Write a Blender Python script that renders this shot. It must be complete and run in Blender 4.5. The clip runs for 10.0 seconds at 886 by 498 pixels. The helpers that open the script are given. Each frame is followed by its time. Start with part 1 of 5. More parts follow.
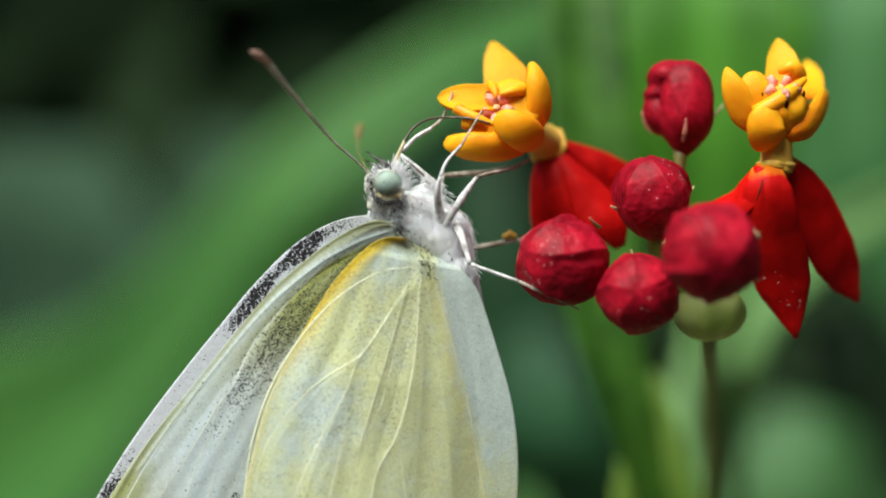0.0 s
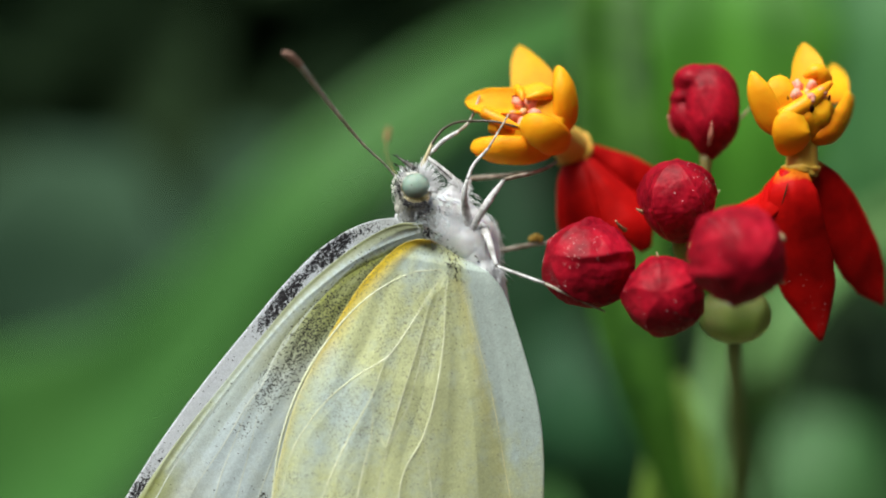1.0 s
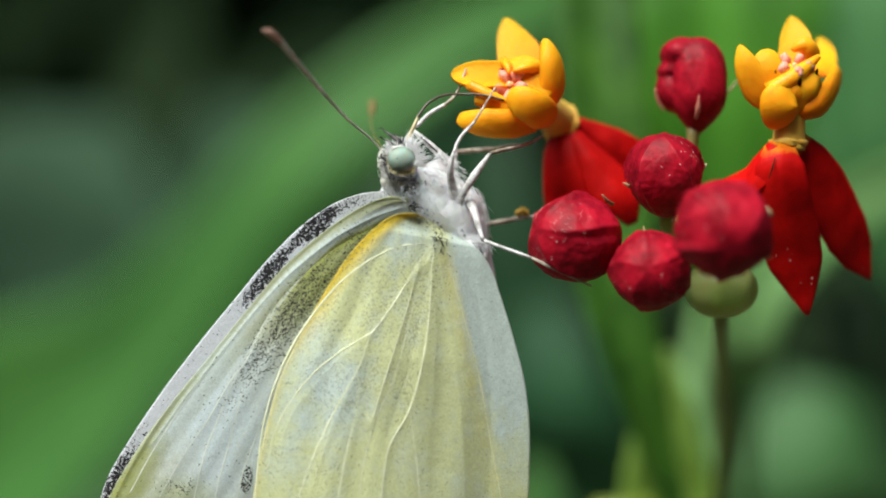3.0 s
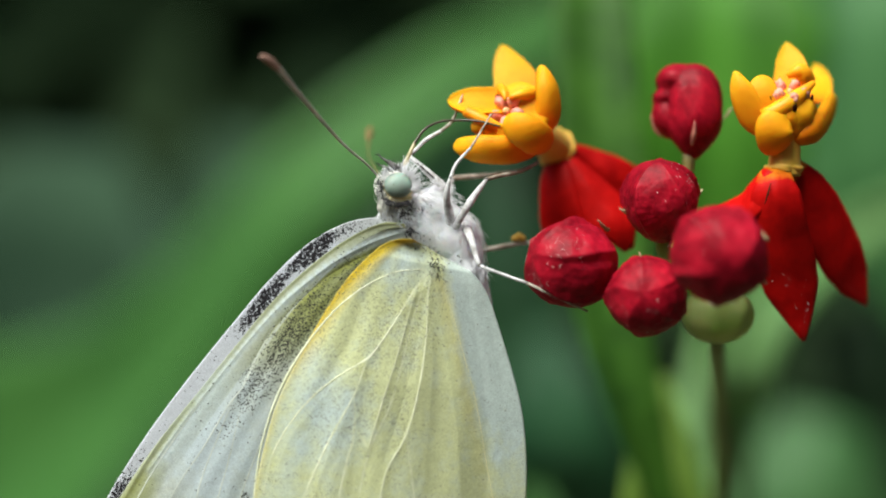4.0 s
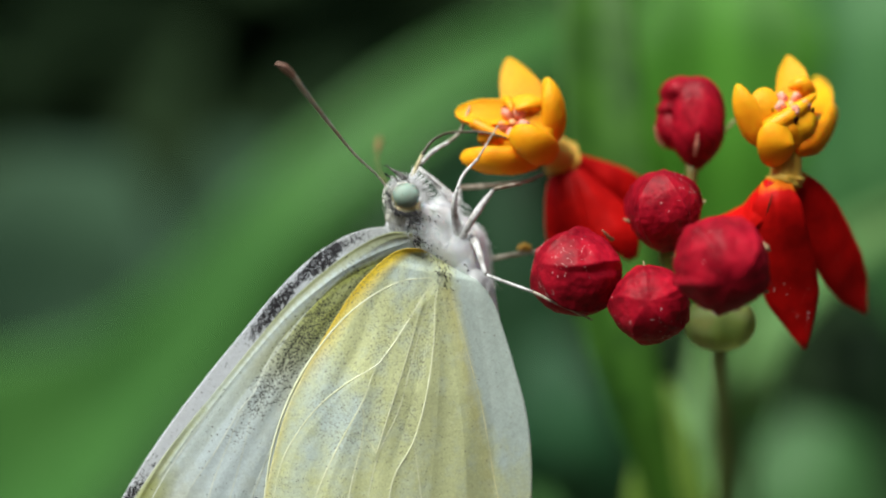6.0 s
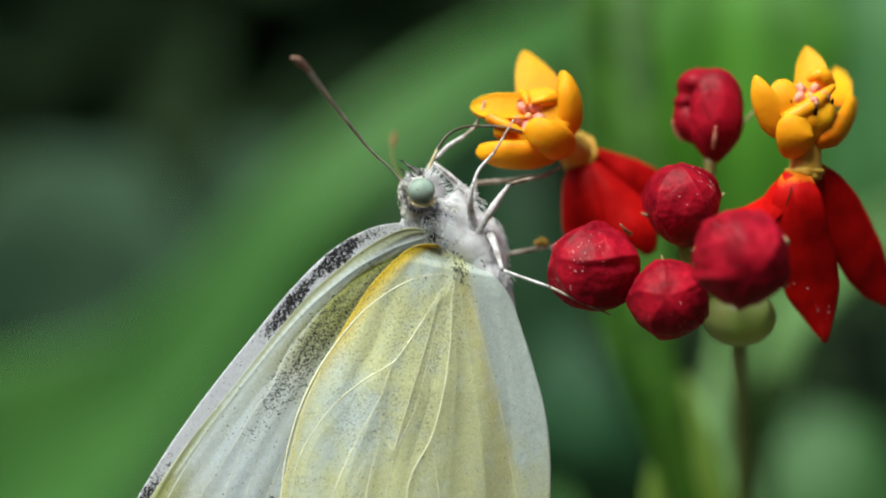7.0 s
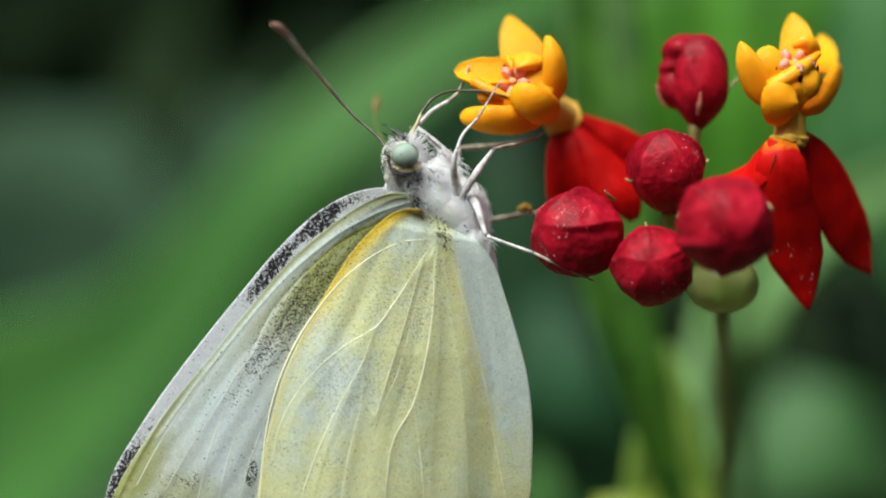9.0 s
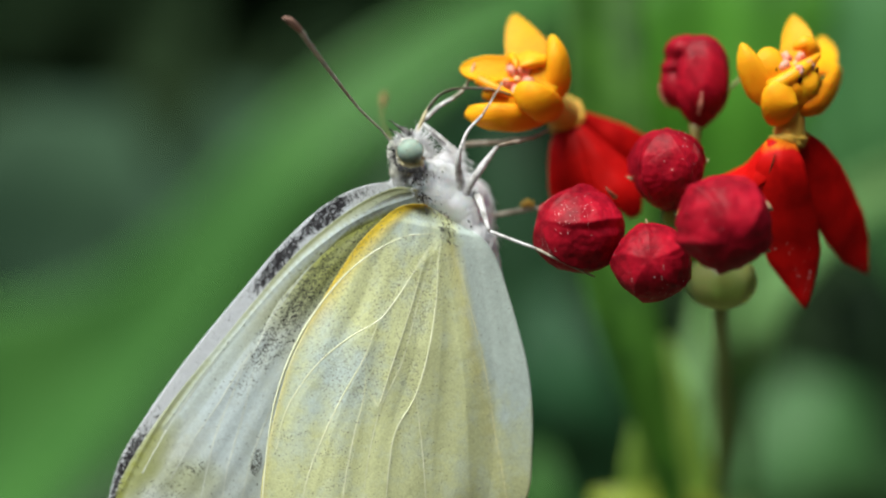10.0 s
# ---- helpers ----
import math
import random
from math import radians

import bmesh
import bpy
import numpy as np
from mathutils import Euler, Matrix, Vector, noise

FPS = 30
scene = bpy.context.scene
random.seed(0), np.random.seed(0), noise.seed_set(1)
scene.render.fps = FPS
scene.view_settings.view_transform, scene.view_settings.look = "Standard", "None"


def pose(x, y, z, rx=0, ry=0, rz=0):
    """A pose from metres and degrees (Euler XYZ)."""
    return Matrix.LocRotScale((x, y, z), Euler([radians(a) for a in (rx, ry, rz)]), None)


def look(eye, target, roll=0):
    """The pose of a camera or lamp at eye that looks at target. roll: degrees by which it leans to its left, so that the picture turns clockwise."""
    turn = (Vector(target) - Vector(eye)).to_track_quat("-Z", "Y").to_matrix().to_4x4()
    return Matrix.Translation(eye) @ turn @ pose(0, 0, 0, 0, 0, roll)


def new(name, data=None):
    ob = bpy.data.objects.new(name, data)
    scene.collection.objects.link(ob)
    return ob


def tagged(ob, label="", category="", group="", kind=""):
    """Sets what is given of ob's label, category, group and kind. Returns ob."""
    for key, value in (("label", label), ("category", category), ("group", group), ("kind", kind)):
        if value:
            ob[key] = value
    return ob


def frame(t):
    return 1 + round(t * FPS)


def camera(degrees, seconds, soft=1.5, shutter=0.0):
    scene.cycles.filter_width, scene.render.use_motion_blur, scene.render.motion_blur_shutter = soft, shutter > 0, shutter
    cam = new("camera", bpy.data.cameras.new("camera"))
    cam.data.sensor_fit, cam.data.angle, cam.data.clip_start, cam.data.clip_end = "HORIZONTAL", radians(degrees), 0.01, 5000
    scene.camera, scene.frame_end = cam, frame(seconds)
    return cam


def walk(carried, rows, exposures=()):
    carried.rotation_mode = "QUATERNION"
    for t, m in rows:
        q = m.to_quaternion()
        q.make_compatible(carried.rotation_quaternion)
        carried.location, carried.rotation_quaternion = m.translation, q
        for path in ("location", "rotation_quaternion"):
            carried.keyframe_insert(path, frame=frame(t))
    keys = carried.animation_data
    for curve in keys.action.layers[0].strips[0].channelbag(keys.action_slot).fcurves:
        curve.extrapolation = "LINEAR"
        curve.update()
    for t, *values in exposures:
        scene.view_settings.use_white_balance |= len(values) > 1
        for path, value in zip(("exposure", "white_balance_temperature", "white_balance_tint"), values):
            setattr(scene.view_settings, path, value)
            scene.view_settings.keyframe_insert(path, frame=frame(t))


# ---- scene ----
def path_row(t, x, y, z, rx, ry, rz):
    """One row of the camera's path: its offset in millimetres from the resting place and its turn in degrees."""
    w = Vector((rx, ry, rz))
    turn = Matrix.Rotation(radians(w.length), 4, w.normalized()) if w.length > 1e-9 else Matrix.Identity(4)
    return t, Matrix.Translation((x / 1000, -0.135 + y / 1000, z / 1000)) @ turn @ pose(0, 0, 0, 90)


cam = camera(25, 10.0, 2.0)
cam.data.dof.use_dof = True
cam.data.dof.focus_distance = 0.1326
cam.data.dof.aperture_fstop = 12.0
walk(cam, [
    path_row(0, 0.23, 3.70, -0.19, 1.055, 0.851, -0.477),
    path_row(0.5, 0.24, 2.92, -0.19, 0.862, 0.892, -0.280),
    path_row(0.7, 0.22, 2.84, -0.25, 1.070, 0.820, -0.183),
    path_row(1, 0.19, 2.71, -0.34, 1.185, 0.713, 0.277),
    path_row(1.2, 0.21, 3.15, -0.26, 0.781, 0.655, 0.181),
    path_row(1.5, 0.23, 3.81, -0.15, 0.930, 0.568, -0.024),
    path_row(2, 0.22, 3.71, -0.19, 0.664, 0.660, -0.038),
    path_row(2.2, 0.17, 3.14, -0.29, 0.278, 0.843, -0.005),
    path_row(3.3, 0.15, 3.40, 0.06, 0.311, 0.540, -0.118),
    path_row(3.5, 0.47, 3.66, -0.39, 0.776, 0.494, 0.045),
    path_row(3.8, 0.46, 3.24, -0.36, 0.810, 0.603, -0.136),
    path_row(4, 0.45, 2.96, -0.35, 1.176, 0.676, -0.113),
    path_row(4.5, 0.46, 4.42, -0.41, 1.166, 0.643, 0.149),
    path_row(5, 0.12, -0.07, -0.19, 1.110, 0.457, 0.039),
    path_row(6.5, 0.19, 1.24, -0.12, 1.397, 0.700, 0.017),
    path_row(7, 0.11, 1.90, -0.15, 1.225, 1.003, 0.417),
    path_row(7.2, 0.13, 2.15, -0.19, 0.890, 0.913, 0.536),
    path_row(7.5, 0.15, 2.51, -0.26, 0.921, 0.779, 0.465),
    path_row(8, -0.05, 1.74, 0.04, 1.480, 0.775, 0.283),
    path_row(8.5, 0.12, 1.54, -0.09, 1.019, 0.628, -0.163),
    path_row(8.8, 0.08, 1.99, -0.13, 0.457, 0.644, -0.225),
    path_row(9, 0.05, 2.28, -0.17, 0.233, 0.655, -0.084),
    path_row(9.2, 0.00, 0.85, -0.18, 0.484, 0.684, -0.103),
    path_row(9.5, -0.07, -1.29, -0.19, 0.346, 0.728, 0.005),
    path_row(10, 0.00, 0.00, 0.00, 0.000, 0.000, 0.000),
], [(t, stops, 6120, 2.5) for t, stops in ((0.0, 0.42), (0.5, 0.39), (1.0, 0.32), (1.5, 0.37), (2.2, 0.40), (3.5, 0.41), (5.0, 0.39), (6.5, 0.30), (8.5, 0.30), (9.0, 0.34), (9.5, 0.40), (10.0, 0.36))])

# ---- world and light ----
world = bpy.data.worlds.new("sky")
scene.world = world
world.use_nodes = True
_sky = world.node_tree.nodes.new("ShaderNodeTexSky")
_sky.sky_type = "NISHITA"
_sky.sun_disc = False
_sky.sun_elevation = radians(58)
_sky.sun_rotation = radians(215)
_sky.dust_density = 3.0
_bg = world.node_tree.nodes["Background"]
_bg.inputs["Strength"].default_value = 0.068
world.node_tree.links.new(_sky.outputs[0], _bg.inputs["Color"])
sun = new("sun", bpy.data.lights.new("sun", "SUN"))
sun.data.energy = 5.0
sun.data.angle = radians(40)
sun.data.color = (1.0, 0.95, 0.87)
sun.matrix_world = look((-0.43, -0.56, 1.12), (0, 0, 0))


# ---- materials ----
def nodes_of(name):
    m = bpy.data.materials.new(name)
    m.use_nodes = True
    nt = m.node_tree
    return m, nt, nt.nodes, nt.links, nt.nodes["Principled BSDF"]


def noise_node(nt, scale, detail=4, rough=0.55, coord=None):
    n = nt.nodes.new("ShaderNodeTexNoise")
    n.inputs["Scale"].default_value = scale
    n.inputs["Detail"].default_value = detail
    n.inputs["Roughness"].default_value = rough
    if coord is not None:
        nt.links.new(coord, n.inputs["Vector"])
    return n


def ramp_node(nt, source, stops):
    r = nt.nodes.new("ShaderNodeValToRGB")
    while len(r.color_ramp.elements) < len(stops):
        r.color_ramp.elements.new(0.5)
    for e, (p, c) in zip(r.color_ramp.elements, stops):
        e.position, e.color = p, (*c, 1)
    nt.links.new(source, r.inputs[0])
    return r


def mix_node(nt, fac, a, b, kind="MIX"):
    n = nt.nodes.new("ShaderNodeMix")
    n.data_type, n.blend_type = "RGBA", kind
    for key, value in ((0, fac), (6, a), (7, b)):
        if isinstance(value, bpy.types.NodeSocket):
            nt.links.new(value, n.inputs[key])
        elif isinstance(value, (int, float)):
            n.inputs[key].default_value = value
        else:
            n.inputs[key].default_value = (*value, 1)
    return n.outputs[2]


def math_node(nt, op, a, b=0.0, clamp=False):
    n = nt.nodes.new("ShaderNodeMath")
    n.operation, n.use_clamp = op, clamp
    for key, value in ((0, a), (1, b)):
        if isinstance(value, bpy.types.NodeSocket):
            nt.links.new(value, n.inputs[key])
        else:
            n.inputs[key].default_value = value
    return n.outputs[0]


def bump_node(nt, height, strength, distance):
    b = nt.nodes.new("ShaderNodeBump")
    b.inputs["Strength"].default_value = strength
    b.inputs["Distance"].default_value = distance
    nt.links.new(height, b.inputs["Height"])
    return b.outputs[0]


def leafy(nt, bsdf, color, share, normal=None):
    """Lets a share of the light through a thin sheet."""
    t = nt.nodes.new("ShaderNodeBsdfTranslucent")
    s = nt.nodes.new("ShaderNodeMixShader")
    s.inputs[0].default_value = share
    nt.links.new(color, t.inputs["Color"])
    if normal is not None:
        nt.links.new(normal, t.inputs["Normal"])
    nt.links.new(bsdf.outputs[0], s.inputs[1])
    nt.links.new(t.outputs[0], s.inputs[2])
    nt.links.new(s.outputs[0], nt.nodes["Material Output"].inputs["Surface"])


def grainy(name, dark, light, grain=900.0, patch=150.0, rough=0.5, bump=0.25, depth=0.0001, sheen=0.0, through_share=0.0, spec=0.5, sss=0.0):
    """A surface whose colour wanders between two tones at two scales, with fine relief."""
    m, nt, nodes, links, bsdf = nodes_of(name)
    co = nodes.new("ShaderNodeTexCoord").outputs["Object"]
    a, b = noise_node(nt, patch, 3, 0.5, co), noise_node(nt, grain, 5, 0.6, co)
    f = math_node(nt, "ADD", math_node(nt, "MULTIPLY", a.outputs[0], 0.65), math_node(nt, "MULTIPLY", b.outputs[0], 0.35))
    col = ramp_node(nt, f, [(0.36, dark), (0.64, light)]).outputs[0]
    links.new(col, bsdf.inputs["Base Color"])
    bsdf.inputs["Roughness"].default_value = rough
    bsdf.inputs["Specular IOR Level"].default_value = spec
    bsdf.inputs["Sheen Weight"].default_value = sheen
    if sss:
        bsdf.inputs["Subsurface Weight"].default_value = sss
        bsdf.inputs["Subsurface Radius"].default_value = (1.0, 0.45, 0.2)
        bsdf.inputs["Subsurface Scale"].default_value = 0.0006
    n = bump_node(nt, b.outputs[0], bump, depth)
    links.new(n, bsdf.inputs["Normal"])
    if through_share:
        leafy(nt, bsdf, col, through_share, n)
    return m


def wing_material(name, ground, patch_tone, warm, dark, weave=0.5, cells=(19000.0, 12500.0), blotched=0.0, dots=1.0):
    """Wing scales: masks of the mesh say where the wing is warm, bluish or dusted with dark scales."""
    m, nt, nodes, links, bsdf = nodes_of(name)
    co = nodes.new("ShaderNodeTexCoord").outputs["Object"]
    at = nodes.new("ShaderNodeAttribute")
    at.attribute_name = "pattern"
    sep = nodes.new("ShaderNodeSeparateColor")
    links.new(at.outputs["Color"], sep.inputs[0])
    patchy = noise_node(nt, 260, 4, 0.6, co)
    fine = noise_node(nt, 2600, 4, 0.7, co)
    # bluish patches
    blue = math_node(nt, "ADD", sep.outputs[2], math_node(nt, "MULTIPLY", math_node(nt, "SUBTRACT", patchy.outputs[0], 0.5), 1.1))
    blotch = noise_node(nt, 1000, 3, 0.65, co)
    blue = math_node(nt, "ADD", blue, math_node(nt, "MULTIPLY", math_node(nt, "SUBTRACT", blotch.outputs[0], 0.5), 1.3), True)
    col = mix_node(nt, blue, ground, patch_tone)
    warm_f = math_node(nt, "ADD", sep.outputs[1], math_node(nt, "MULTIPLY", math_node(nt, "SUBTRACT", patchy.outputs[0], 0.5), 0.35), True)
    warm_f = math_node(nt, "MULTIPLY", warm_f, math_node(nt, "GREATER_THAN", sep.outputs[1], 0.02))
    col = mix_node(nt, warm_f, col, warm)
    # grain of the scales
    scaly = noise_node(nt, 9500, 3, 0.7, co)
    for source, low in ((fine, 0.88), (scaly, 0.74)):
        grain = ramp_node(nt, source.outputs[0], [(0.32, (low, low, low)), (0.68, (1.0, 1.0, 1.0))]).outputs[0]
        col = mix_node(nt, 1.0, col, grain, "MULTIPLY")
    # clumped black scales
    if blotched:
        clump = noise_node(nt, 4600, 4, 0.7, co)
        level = math_node(nt, "SUBTRACT", 0.80, math_node(nt, "MULTIPLY", sep.outputs[0], blotched))
        hit = math_node(nt, "MULTIPLY", math_node(nt, "SUBTRACT", clump.outputs[0], level), 26.0, True)
        col = mix_node(nt, hit, col, dark)
    # single dark scales
    for scale, weight in ((cells[0], 1.0), (cells[1], 0.55)):
        cell = nodes.new("ShaderNodeTexVoronoi")
        cell.inputs["Scale"].default_value = scale
        links.new(co, cell.inputs["Vector"])
        sc = nodes.new("ShaderNodeSeparateColor")
        links.new(cell.outputs["Color"], sc.inputs[0])
        clump = math_node(nt, "MULTIPLY", sep.outputs[0], math_node(nt, "MAXIMUM", math_node(nt, "SUBTRACT", math_node(nt, "MULTIPLY", patchy.outputs[0], 3.2), 0.75), math_node(nt, "POWER", sep.outputs[0], 5.0)))
        hit = math_node(nt, "LESS_THAN", sc.outputs[0], math_node(nt, "MULTIPLY", clump, weight * dots))
        small = math_node(nt, "LESS_THAN", cell.outputs["Distance"], 0.55)
        col = mix_node(nt, math_node(nt, "MULTIPLY", hit, small), col, dark)
    links.new(col, bsdf.inputs["Base Color"])
    bsdf.inputs["Roughness"].default_value = 0.62
    bsdf.inputs["Sheen Weight"].default_value = 0.15
    bsdf.inputs["Specular IOR Level"].default_value = 0.35
    crinkle = noise_node(nt, 1100, 3, 0.55, co)
    relief = math_node(nt, "ADD", math_node(nt, "MULTIPLY", crinkle.outputs[0], 0.9), math_node(nt, "ADD", math_node(nt, "MULTIPLY", fine.outputs[0], 0.5), math_node(nt, "MULTIPLY", scaly.outputs[0], 0.35)))
    n = bump_node(nt, relief, weave, 0.00010)
    links.new(n, bsdf.inputs["Normal"])
    leafy(nt, bsdf, col, 0.22, n)
    return m


def striped_leaf(name, dark, light, rough=0.45, share=0.3, patch=60.0, midrib=0.6):
    """A green blade with mottles and a paler midrib."""
    m, nt, nodes, links, bsdf = nodes_of(name)
    co = nodes.new("ShaderNodeTexCoord").outputs["Object"]
    uv = nodes.new("ShaderNodeAttribute")
    uv.attribute_name = "pattern"
    sep = nodes.new("ShaderNodeSeparateColor")
    links.new(uv.outputs["Color"], sep.inputs[0])
    a, b = noise_node(nt, patch, 4, 0.6, co), noise_node(nt, 420, 4, 0.6, co)
    f = math_node(nt, "ADD", math_node(nt, "MULTIPLY", a.outputs[0], 0.7), math_node(nt, "MULTIPLY", b.outputs[0], 0.3))
    col = ramp_node(nt, f, [(0.34, dark), (0.66, light)]).outputs[0]
    rib = tuple(min(1.0, c * 1.5 + 0.02) for c in light)
    col = mix_node(nt, math_node(nt, "MULTIPLY", sep.outputs[0], midrib), col, rib)
    links.new(col, bsdf.inputs["Base Color"])
    bsdf.inputs["Roughness"].default_value = rough
    bsdf.inputs["Specular IOR Level"].default_value = 0.2
    n = bump_node(nt, b.outputs[0], 0.3, 0.0004)
    links.new(n, bsdf.inputs["Normal"])
    leafy(nt, bsdf, col, share, n)
    return m


def facet_eye():
    m, nt, nodes, links, bsdf = nodes_of("eye_facets")
    co = nodes.new("ShaderNodeTexCoord").outputs["Object"]
    cell = nodes.new("ShaderNodeTexVoronoi")
    cell.inputs["Scale"].default_value = 24000
    links.new(co, cell.inputs["Vector"])
    big = noise_node(nt, 900, 2, 0.5, co)
    col = ramp_node(nt, big.outputs[0], [(0.3, (0.25, 0.33, 0.275)), (0.7, (0.35, 0.43, 0.36))]).outputs[0]
    links.new(col, bsdf.inputs["Base Color"])
    bsdf.inputs["Roughness"].default_value = 0.45
    bsdf.inputs["Specular IOR Level"].default_value = 0.3
    bsdf.inputs["Subsurface Weight"].default_value = 0.2
    bsdf.inputs["Subsurface Scale"].default_value = 0.0003
    links.new(bump_node(nt, cell.outputs["Distance"], 0.25, 0.00002), bsdf.inputs["Normal"])
    return m


def hood_skin():
    """Waxy orange that pales to yellow towards the tip."""
    m, nt, nodes, links, bsdf = nodes_of("waxy_hood")
    co = nodes.new("ShaderNodeTexCoord").outputs["Object"]
    at = nodes.new("ShaderNodeAttribute")
    at.attribute_name = "pattern"
    sep = nodes.new("ShaderNodeSeparateColor")
    links.new(at.outputs["Color"], sep.inputs[0])
    a, b = noise_node(nt, 420, 3, 0.5, co), noise_node(nt, 1500, 4, 0.6, co)
    f = math_node(nt, "ADD", sep.outputs[0], math_node(nt, "MULTIPLY", math_node(nt, "SUBTRACT", a.outputs[0], 0.5), 0.7), True)
    col = ramp_node(nt, f, [(0.0, (0.78, 0.20, 0.001)), (0.5, (0.83, 0.32, 0.003)), (1.0, (0.84, 0.39, 0.007))]).outputs[0]
    links.new(col, bsdf.inputs["Base Color"])
    bsdf.inputs["Roughness"].default_value = 0.55
    bsdf.inputs["Specular IOR Level"].default_value = 0.15
    bsdf.inputs["Subsurface Weight"].default_value = 0.4
    bsdf.inputs["Subsurface Radius"].default_value = (1.0, 0.4, 0.1)
    bsdf.inputs["Subsurface Scale"].default_value = 0.0006
    links.new(bump_node(nt, b.outputs[0], 0.5, 0.00010), bsdf.inputs["Normal"])
    return m


def petal_skin():
    """Satin red that turns yellow-orange at the root, with fine lengthwise veins."""
    m, nt, nodes, links, bsdf = nodes_of("red_petal")
    co = nodes.new("ShaderNodeTexCoord").outputs["Object"]
    at = nodes.new("ShaderNodeAttribute")
    at.attribute_name = "pattern"
    sep = nodes.new("ShaderNodeSeparateColor")
    links.new(at.outputs["Color"], sep.inputs[0])
    a, b = noise_node(nt, 170, 3, 0.5, co), noise_node(nt, 1100, 5, 0.6, co)
    f = math_node(nt, "ADD", math_node(nt, "MULTIPLY", a.outputs[0], 0.65), math_node(nt, "MULTIPLY", b.outputs[0], 0.35))
    col = ramp_node(nt, f, [(0.36, (0.31, 0.0016, 0.002)), (0.64, (0.62, 0.005, 0.004))]).outputs[0]
    root = math_node(nt, "ADD", math_node(nt, "MULTIPLY", sep.outputs[0], 1.3), math_node(nt, "MULTIPLY", math_node(nt, "SUBTRACT", b.outputs[0], 0.80), 1.3), True)
    col = mix_node(nt, root, col, (0.80, 0.30, 0.012))
    links.new(col, bsdf.inputs["Base Color"])
    bsdf.inputs["Roughness"].default_value = 0.5
    bsdf.inputs["Specular IOR Level"].default_value = 0.07
    n = bump_node(nt, b.outputs[0], 0.35, 0.00015)
    links.new(n, bsdf.inputs["Normal"])
    leafy(nt, bsdf, col, 0.07, n)
    return m


M_HOOD = hood_skin()
M_HIND = wing_material("hindwing_scales", (0.73, 0.76, 0.41), (0.68, 0.78, 0.72), (0.88, 0.65, 0.045), (0.17, 0.16, 0.12))
M_FORE = wing_material("forewing_scales", (0.66, 0.70, 0.60), (0.72, 0.81, 0.82), (0.40, 0.43, 0.11), (0.040, 0.038, 0.028), 0.5, (13000.0, 8500.0), 0.21, 0.7)
M_FAR = wing_material("far_wing_scales", (0.82, 0.84, 0.88), (0.87, 0.90, 0.96), (0.56, 0.55, 0.44), (0.012, 0.009, 0.012), 0.6, (14000.0, 9500.0), 0.37, 0.30)
M_VEIN = grainy("vein_cuticle", (0.60, 0.62, 0.38), (0.78, 0.79, 0.58), 3000, 500, 0.5, 0.2, 0.00003)
M_VEIN_PALE = grainy("pale_vein_cuticle", (0.56, 0.60, 0.52), (0.72, 0.75, 0.66), 3000, 500, 0.5, 0.2, 0.00003)
M_VEIN_GOLD = grainy("golden_vein_cuticle", (0.72, 0.68, 0.32), (0.84, 0.79, 0.46), 3000, 500, 0.5, 0.2, 0.00003)
M_SKIN = grainy("body_scales", (0.87, 0.87, 0.90), (0.94, 0.94, 0.96), 2600, 900, 0.8, 0.3, 0.00010, 0.0, 0.0, 0.1, 0.12)
M_COLLAR = grainy("collar_scales", (0.55, 0.54, 0.46), (0.84, 0.82, 0.72), 4500, 1200, 0.8, 1.0, 0.00016, 0.0, 0.0, 0.1)
M_HEAD = grainy("head_scales", (0.52, 0.51, 0.47), (0.86, 0.84, 0.77), 4500, 1600, 0.8, 1.0, 0.00012, 0.0, 0.0, 0.1)
M_FUR = grainy("white_hair", (0.89, 0.885, 0.91), (0.96, 0.955, 0.97), 5000, 600, 0.7, 0.0, 0.00001, 0.0, 0.0, 0.1)
M_FUR_GREY = grainy("grey_hair", (0.74, 0.73, 0.66), (0.94, 0.92, 0.84), 5000, 600, 0.7, 0.0, 0.00001, 0.0, 0.0, 0.1)
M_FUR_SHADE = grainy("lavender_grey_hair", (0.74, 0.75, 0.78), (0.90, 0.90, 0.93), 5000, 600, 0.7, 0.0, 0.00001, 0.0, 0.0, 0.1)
M_FUR_BLUE = grainy("bluish_scale_hair", (0.64, 0.69, 0.74), (0.88, 0.91, 0.94), 5000, 900, 0.7, 0.0, 0.00001, 0.0, 0.0, 0.1)
M_PALP_DARK = grainy("black_and_white_palp", (0.015, 0.014, 0.015), (0.40, 0.38, 0.36), 3800, 2400, 0.5, 0.3, 0.00003)
M_FUR_BLACK = grainy("black_hair", (0.015, 0.014, 0.015), (0.06, 0.055, 0.06), 5000, 600, 0.5, 0.0, 0.00001)
M_LEG = grainy("leg_scales", (0.34, 0.32, 0.30), (0.90, 0.89, 0.90), 5200, 1800, 0.6, 0.5, 0.00004, 0.1)
M_TARSUS = grainy("tarsus_scales", (0.14, 0.10, 0.06), (0.62, 0.55, 0.46), 5200, 1800, 0.55, 0.5, 0.00004, 0.1)
M_JOINT = grainy("dark_joint", (0.02, 0.018, 0.016), (0.09, 0.07, 0.06), 4200, 900, 0.5, 0.3, 0.00003)
M_ANTENNA = grainy("antenna_rings", (0.40, 0.37, 0.30), (0.76, 0.72, 0.63), 3200, 700, 0.55, 0.4, 0.00004)
M_CLUB = grainy("antenna_club", (0.24, 0.12, 0.085), (0.42, 0.25, 0.19), 3200, 700, 0.55, 0.4, 0.00004)
M_CLUB_DIM = grainy("dull_antenna", (0.14, 0.10, 0.03), (0.26, 0.18, 0.06), 3200, 700, 0.6, 0.4, 0.00004)
